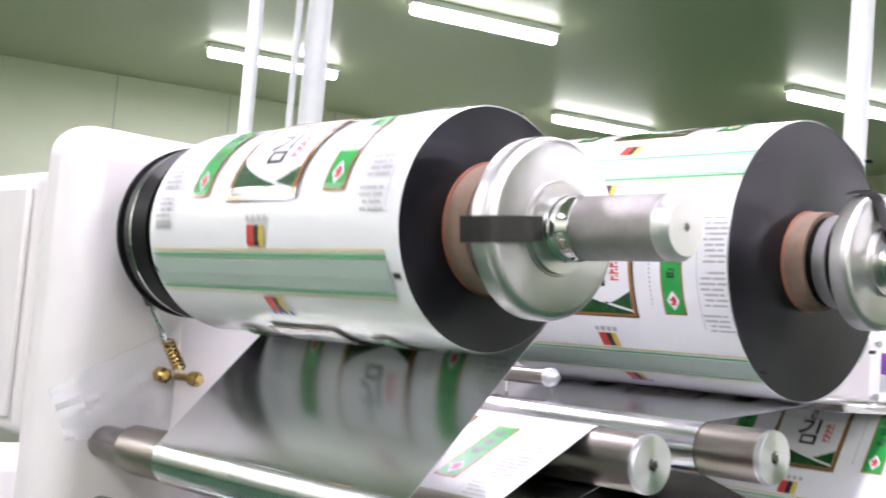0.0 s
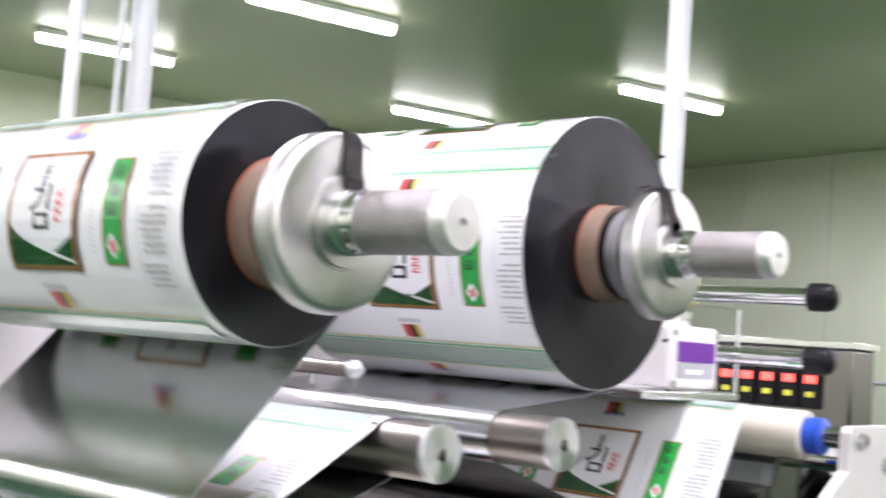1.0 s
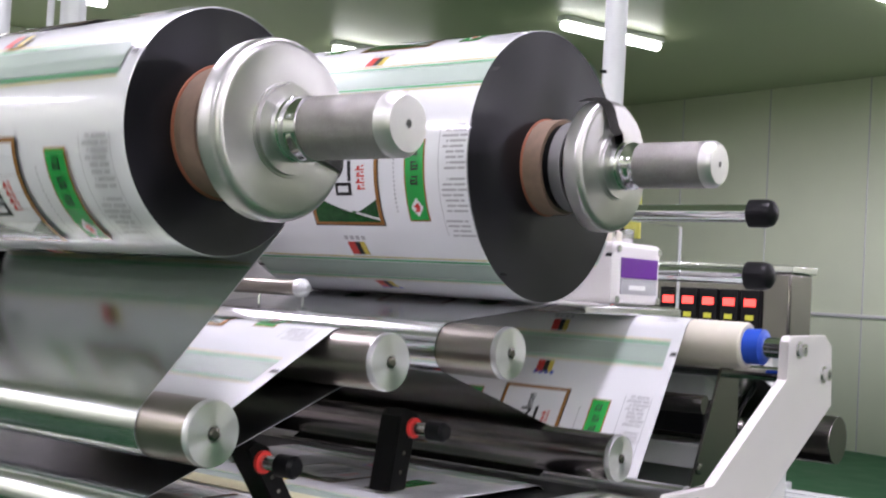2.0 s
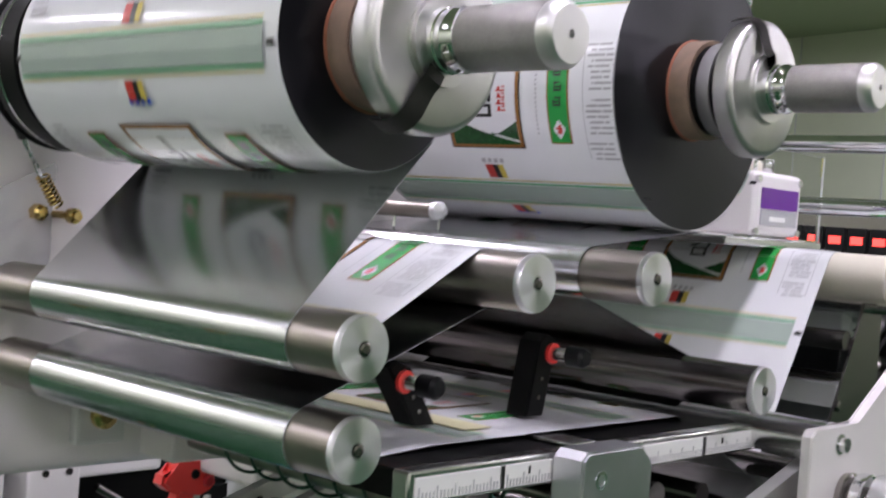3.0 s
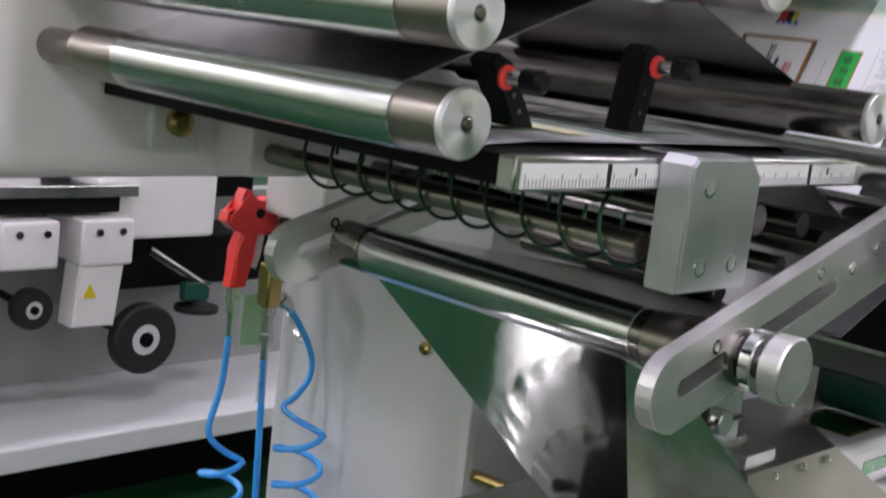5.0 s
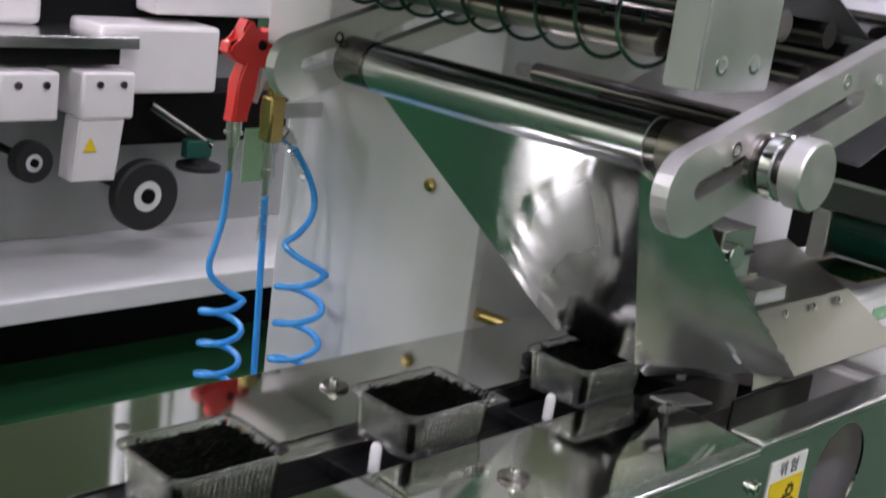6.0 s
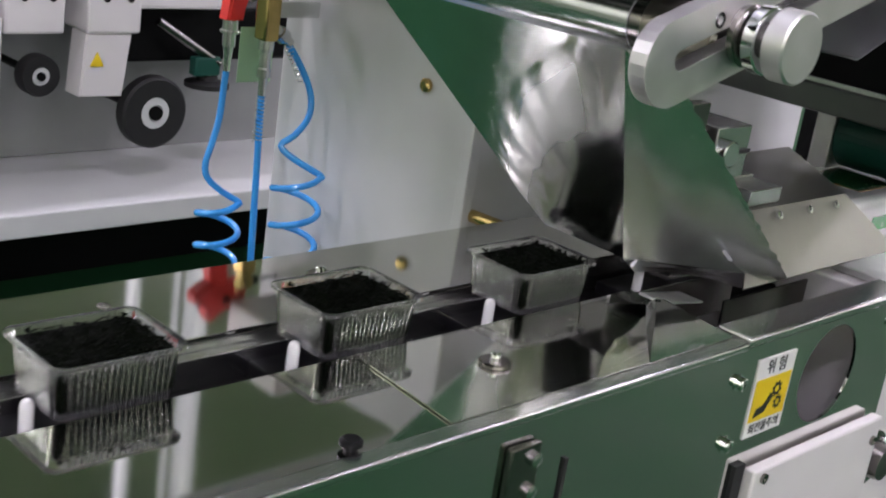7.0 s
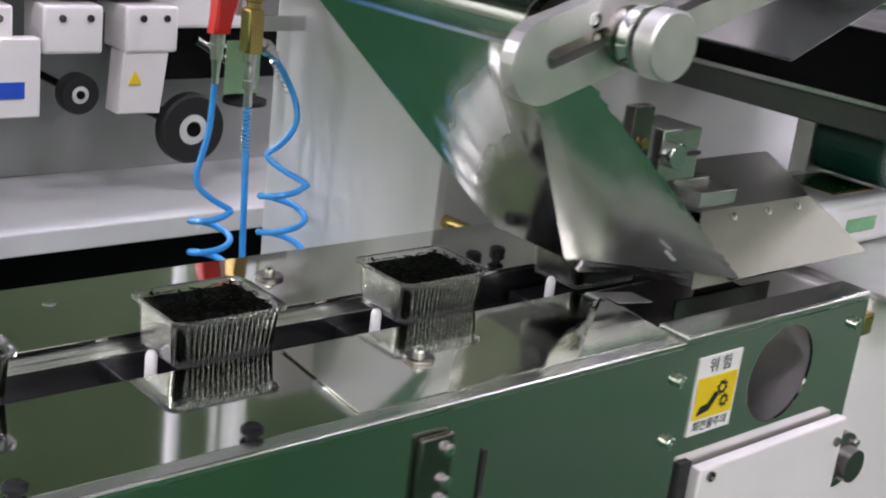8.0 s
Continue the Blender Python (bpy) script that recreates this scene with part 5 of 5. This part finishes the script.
# ---- air gun and hoses ----
GY, MY = 0.990, 0.935
gun = thing("air_gun", (1.065, GY, 0.99), "red plastic air blow gun hanging beside the cabinet", "air gun")
part("grip", slab([(1.049, 0.990), (1.074, 0.990), (1.080, 1.030), (1.088, 1.064), (1.062, 1.070), (1.055, 1.040)], GY - 0.012, GY + 0.012, bevel=0.004), "red", gun)
part("head", slab([(1.037, 1.090), (1.034, 1.078), (1.046, 1.068), (1.062, 1.062), (1.098, 1.058), (1.112, 1.064), (1.120, 1.072), (1.117, 1.084), (1.108, 1.088), (1.114, 1.098), (1.110, 1.106), (1.098, 1.108), (1.084, 1.100), (1.074, 1.104), (1.071, 1.117), (1.062, 1.119), (1.057, 1.110), (1.054, 1.092)], GY - 0.013, GY + 0.013, bevel=0.004), "red", gun)
part("trigger", slab([(1.090, 1.062), (1.101, 1.060), (1.097, 1.030), (1.091, 1.012), (1.087, 1.014)], GY - 0.006, GY + 0.006, bevel=0.002), "sticker", gun, "pale trigger")
part("dark_button", lathe((1.084, GY - 0.012, 1.088), (0, -1, 0), [(0, 0.007), (0.003, 0.006)], 14), "black_plastic", gun)
part("side_knob", lathe((1.104, GY - 0.012, 1.078), (0, -1, 0), [(0, 0.008), (0.006, 0.008), (0.008, 0.006)], 14), "red_dark", gun, "darker red side knob")
part("nozzle_nut", rod((1.116, GY, 1.074), (1.140, GY, 1.072), 0.0065, 12), "black_plastic", gun)
part("nozzle", sweep([(1.136, GY, 1.072), (1.16, GY, 1.071), (1.18, GY - 0.01, 1.069), (1.196, GY - 0.02, 1.066)], 0.004, 10), "chrome", gun, "thin silver nozzle")
part("fitting", lathe((1.061, GY, 0.990), (0, 0, -1), [(0, 0.010), (0.013, 0.010), (0.014, 0.0125), (0.017, 0.0125), (0.018, 0.0085), (0.034, 0.0085), (0.035, 0.0065), (0.052, 0.005), (0.066, 0.005)], 16), "rail_steel", gun, "steel hose fitting")
man = thing("air_manifold", (1.09, MY, 1.0), "brass air manifold with steel couplings and blue hoses", "manifold")
part("body", box((1.066, MY - 0.012, 0.975), (1.088, MY + 0.012, 1.032), 0.003), "brass", man)
part("valve_cap", lathe((1.078, MY, 1.032), (0, 0, 1), [(0, 0.010), (0.008, 0.010), (0.010, 0.013), (0.020, 0.013), (0.022, 0.008)], 16), "brass", man)
part("coupling", lathe((1.078, MY, 0.975), (0, 0, -1), [(0, 0.010), (0.012, 0.010), (0.014, 0.0075), (0.034, 0.0075), (0.036, 0.009), (0.046, 0.009), (0.048, 0.0055), (0.07, 0.0055)], 16), "rail_steel", man, "steel coupling")
part("coupling", lathe((1.086, MY, 0.992), (0.80, 0, -0.6), [(0, 0.0075), (0.012, 0.0075), (0.013, 0.010), (0.024, 0.010), (0.025, 0.0065), (0.036, 0.0065)], 16), "rail_steel", man, "steel coupling")
part("white_tube", sweep([(1.096, MY + 0.03, 1.060), (1.090, MY + 0.02, 1.045), (1.080, MY + 0.012, 1.022), (1.086, MY, 1.004)], 0.005, 10), "sticker", man, "white tube")
part("bracket", box((1.07, MY + 0.013, 1.00), (1.168, MY + 0.017, 1.02), 0.001), "rail_steel", man)
part("tag", box((1.060, MY + 0.030, 0.915), (1.112, MY + 0.031, 0.985)), "green_tag", man, "faded green paper tag", smooth=False)


def hose(start, axis, top, pitch, bottom, r, label, lead):
    pts = [Vector(p) for p in lead]
    for k in range(int((top - bottom) / pitch * 20) + 1):
        a = -0.80 - 2 * math.pi * k / 20
        loose = 1 + 0.08 * math.sin(0.37 * k)
        pts.append(Vector((axis[0] + r * loose * math.cos(a), axis[1] + r * loose * math.sin(a), top - pitch * k / 20)))
    t = thing("air_hose", start, label, "hose", "blue air hoses")
    sm = []
    for k in range(len(pts) - 1):
        for q in range(3):
            p0, p1, p2, p3 = pts[max(k - 1, 0)], pts[k], pts[k + 1], pts[min(k + 2, len(pts) - 1)]
            f = q / 3
            sm.append(0.5 * ((2 * p1) + (p2 - p0) * f + (2 * p0 - 5 * p1 + 4 * p2 - p3) * f * f + (3 * p1 - p0 - 3 * p2 + p3) * f ** 3))
    part("tube", sweep(sm, 0.0044, 8), "hose_blue", t)
    return t


hose((1.061, GY, 0.93), (1.066, GY), 0.7525, 0.045, 0.62, 0.027, "bright blue coiled air hose below the red gun", [(1.061, GY, 0.935), (1.059, GY, 0.90), (1.056, GY, 0.860), (1.047, GY, 0.825), (1.041, GY, 0.803), (1.043, GY - 0.004, 0.785), (1.060, GY - 0.012, 0.768)])
t = hose((1.107, MY, 0.972), (1.116, 0.895), 0.813, 0.050, 0.62, 0.030, "bright blue coiled air hose from the manifold", [(1.110, MY, 0.972), (1.126, 0.93, 0.950), (1.138, 0.92, 0.922), (1.143, 0.915, 0.897), (1.135, 0.91, 0.876), (1.112, 0.905, 0.858), (1.097, 0.91, 0.845), (1.110, 0.895, 0.830)])
part("strain_spring", sweep([Vector((1.112 + 0.029 * q / 120, MY, 0.970 - 0.048 * q / 120)) + Vector((0.0058 * math.cos(q * 0.52), 0.0058 * math.sin(q * 0.52), 0.003 * math.cos(q * 0.52))) for q in range(121)], 0.0007, 5), "chrome", t, "fine wire strain spring")
t = thing("air_hose", (1.078, MY, 0.90), "straight dark blue air hose", "hose", "blue air hoses")
part("tube", sweep([(1.078 + 0.0015 * k, MY, 0.91 - 0.04 * k) for k in range(8)], 0.0045, 10), "hose_blue", t)
part("strain_spring", sweep([Vector((1.078, MY, 0.905 - 0.06 * q / 150)) + Vector((0.0058 * math.cos(q * 0.52), 0.0058 * math.sin(q * 0.52), 0)) for q in range(151)], 0.0007, 5), "chrome", t, "fine wire strain spring")

# ---- second machine across the aisle ----
bench = thing("white_bench", (1.4, 2.7, 0), "low white painted machine bench across the aisle", "bench")
part("top", box((0.2, 2.28, 0.215), (2.9, 3.2, 0.275), 0.006), "grey_paint", bench)
# black panel stands in for the shade under the bench
part("base", box((0.3, 2.55, 0.0), (2.8, 3.1, 0.215)), "black_metal", bench)
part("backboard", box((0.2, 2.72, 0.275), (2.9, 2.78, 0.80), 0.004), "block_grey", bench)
um = thing("second_machine", (1.5, 2.7, 0.8), "pale machine with rails and white drive boxes across the aisle", "machine")
part("rail", box((0.3, 2.42, 0.800), (1.76, 2.50, 0.842), 0.003), "black_metal", um, "dark rail")
part("rail_top", box((0.3, 2.40, 0.842), (1.80, 2.70, 0.872), 0.003), "rail_steel", um, "bright rail top")
part("body", box((0.3, 2.55, 0.872), (1.62, 3.0, 1.10), 0.02, 3), "white_paint", um)
part("side_box", box((1.72, 2.45, 0.720), (2.072, 2.72, 0.893), 0.012), "white_paint", um, "white drive box")
part("dark_gap", box((1.62, 2.60, 0.80), (2.30, 2.72, 1.12)), "black_metal", um)
part("white_box", box((1.90, 2.50, 0.915), (2.30, 2.60, 1.10), 0.01), "white_paint", um)
for x0, x1 in ((1.431, 1.581), (1.639, 1.783), (1.20, 1.36)):
    part("drive_box", box((x0, 2.38, 0.674), (x1, 2.50, 0.790), 0.008), "white_paint", um, "white drive box")
    for x in (x0 + 0.045, x1 - 0.035):
        part("bolt", lathe((x, 2.38, 0.760), (0, -1, 0), [(0, 0.009), (0.006, 0.009)], 12), "dark_roller", um)
b = slab([(1.629, 0.520), (1.744, 0.518), (1.762, 0.674), (1.640, 0.674)], 2.385, 2.46, bevel=0.004)
part("leg", b, "white_paint", um, "white leg with a yellow sign")
part("triangle_sign", slab([(1.652, 0.595), (1.688, 0.595), (1.670, 0.630)], 2.382, 2.385), "yellow", um, "yellow triangle sign", smooth=False)
part("screen", box((1.08, 2.36, 0.53), (1.418, 2.40, 0.717), 0.005), "white_paint", um)
part("screen_label", box((1.25, 2.357, 0.577), (1.378, 2.3605, 0.616)), "blue_plastic", um, "blue label", smooth=False)
for cx, cz, r in ((1.536, 0.570, 0.050), (1.852, 0.466, 0.093)):
    t = thing("rubber_wheel", (cx, 2.42, cz), "black rubber feed wheel with a pale hub", "wheel", "feed wheels")
    part("tyre", lathe((cx, 2.44, cz), (0, -1, 0), [(0, r * 0.55), (0, r * 0.96), (0.005, r), (0.035, r), (0.042, r * 0.93), (0.042, r * 0.45), (0.03, r * 0.42)], 48), "black_rubber", t)
    part("hub", lathe((cx, 2.405, cz), (0, -1, 0), [(0, r * 0.44), (0.004, r * 0.44), (0.006, r * 0.24), (0.003, r * 0.22)], 32), "grey_paint", t, "pale hub ring")
    part("axle", rod((cx, 2.72, cz), (cx, 2.395, cz), r * 0.2, 20), "black_metal", t)
t = thing("motor_unit", (1.9, 2.5, 0.66), "motor unit with green and brass parts, black body filling the dark gap", "motor")
# black body enlarged to stand for the dark gap behind the machine
part("body", box((1.76, 2.50, 0.575), (2.36, 2.68, 0.719), 0.01), "black_metal", t)
part("arm", rod((1.88, 2.46, 0.69), (2.06, 2.44, 0.58), 0.012, 16), "dark_roller", t)
part("clip", box((1.98, 2.43, 0.55), (2.06, 2.46, 0.60), 0.005), "green_rubber", t, "dark green clip")
part("foot", lathe((2.04, 2.46, 0.515), (0, 0, 1), [(0, 0.06), (0.012, 0.06), (0.02, 0.03), (0.06, 0.02)], 24), "black_rubber", t)

# ---- control desk and guard beyond ----
desk = thing("control_panel", (2.65, 0.82, 0), "dark control panel with five red digital temperature displays", "control panel")
part("case", box((2.602, 0.66, 1.36), (2.72, 1.00, 1.53), 0.006), "dark_roller", desk)
part("pedestal", box((2.62, 0.70, 0.0), (2.72, 0.96, 1.36), 0.004), "grey_paint", desk, "pale pedestal")
part("top_edge", box((2.596, 0.655, 1.53), (2.73, 1.005, 1.545), 0.002), "rail_steel", desk)
for k in range(5):
    y = 0.744 + 0.0485 * k
    c = part("controller", box((2.590, y - 0.021, 1.402), (2.604, y + 0.021, 1.490), 0.002), "black_plastic", desk, "black temperature controller")
    part("red_digits", box((2.5885, y - 0.013, 1.455), (2.591, y + 0.013, 1.471)), "digit_red", c, "glowing red digits", smooth=False)
    part("green_digits", box((2.5885, y - 0.009, 1.426), (2.591, y + 0.009, 1.437)), "digit_green", c, "dim yellow digits", smooth=False)
sg = thing("yellow_notice", (4.9, 2.6, 1.8), "pale yellow notice on a stand", "notice")
bm = box((4.90, 2.33, 1.72), (4.92, 2.68, 1.95), 0.003)
part("board", bm, "sign_yellow", sg)
part("post", rod((4.93, 2.6, 0), (4.93, 2.6, 1.95), 0.012, 12), "pipe", sg)
gd = thing("slotted_guard", (2.9, 0.5, 0), "pale blue-grey slotted sheet guard on a dark frame", "guard")
part("frame", box((2.45, 0.25, 0.0), (3.3, 0.95, 0.96), 0.004), "black_metal", gd)
bm = bmesh.new()
for k in range(12):
    box((2.45 + 0.075 * k, 0.22, 0.962), (2.45 + 0.075 * k + 0.052, 0.98, 0.975), bm=bm)
part("slats", bm, "pipe", gd, "pale slotted sheet", smooth=False)
part("edge", box((2.44, 0.20, 0.955), (3.36, 0.25, 0.99), 0.003), "pipe", gd)
part("edge", box((2.44, 0.95, 0.955), (3.36, 1.00, 0.99), 0.003), "pipe", gd)
for u, v, z in ((10.9, 6.3, 1.95), (10.9, 5.5, 1.75), (4.2, 12.2, 2.6)):
    t = thing("wall_lamp", hall(u, v, z), "small round glowing wall lamp", "lamp", "wall lamps")
    part("globe", lathe(hall(u, v, z - 0.06), (0, 0, 1), [(0, 0.02), (0.02, 0.055), (0.06, 0.07), (0.10, 0.055), (0.12, 0.02)], 18), "tube", t)
    part("stem", rod(hall(u, v, z + 0.05), hall(u, v, z + 0.16), 0.02, 10), "lamp_body", t)


# ---- what moves ----
def motions():
    times = [0.1 * k for k in range(81)]
    coarse = [0.25 * k for k in range(33)]
    for ob, base, turn, start in ((roll_a, ROLL1, 101, 0), (chuck_a, ROLL1, 101, 0)):
        walk(ob, [(t, pose(base[0], 0.39, base[1], 0, start + turn * t, 0)) for t in coarse])
    for ob, x in TRAYS:
        walk(ob, [(0.0, pose(x, 0.396, 0.846)), (4.0, pose(x + TRAY_SPEED * 4, 0.396, 0.846)), (8.0, pose(x + TRAY_SPEED * 8, 0.396, 0.846))])
    at = PLACE[conv]
    for ob, x in PUSHERS:
        y, z = (0.394, 0.812) if ob.name.startswith("pusher") else (0.39, 0.8125)
        walk(ob, [(t, pose(x + TRAY_SPEED * t - at.x, y - at.y, z - at.z)) for t in (0.0, 4.0, 8.0)])
    at = PLACE[web_a]
    for ob, start in STRIPS:
        rows = []
        for t in times:
            x, z, a = on_film(start + SPEED * t)
            rows.append((t, Matrix.Translation((x - at.x, 0.39 - at.y, z - at.z)) @ Matrix.Rotation(-a, 4, "Y")))
        walk(ob, rows)


motions()
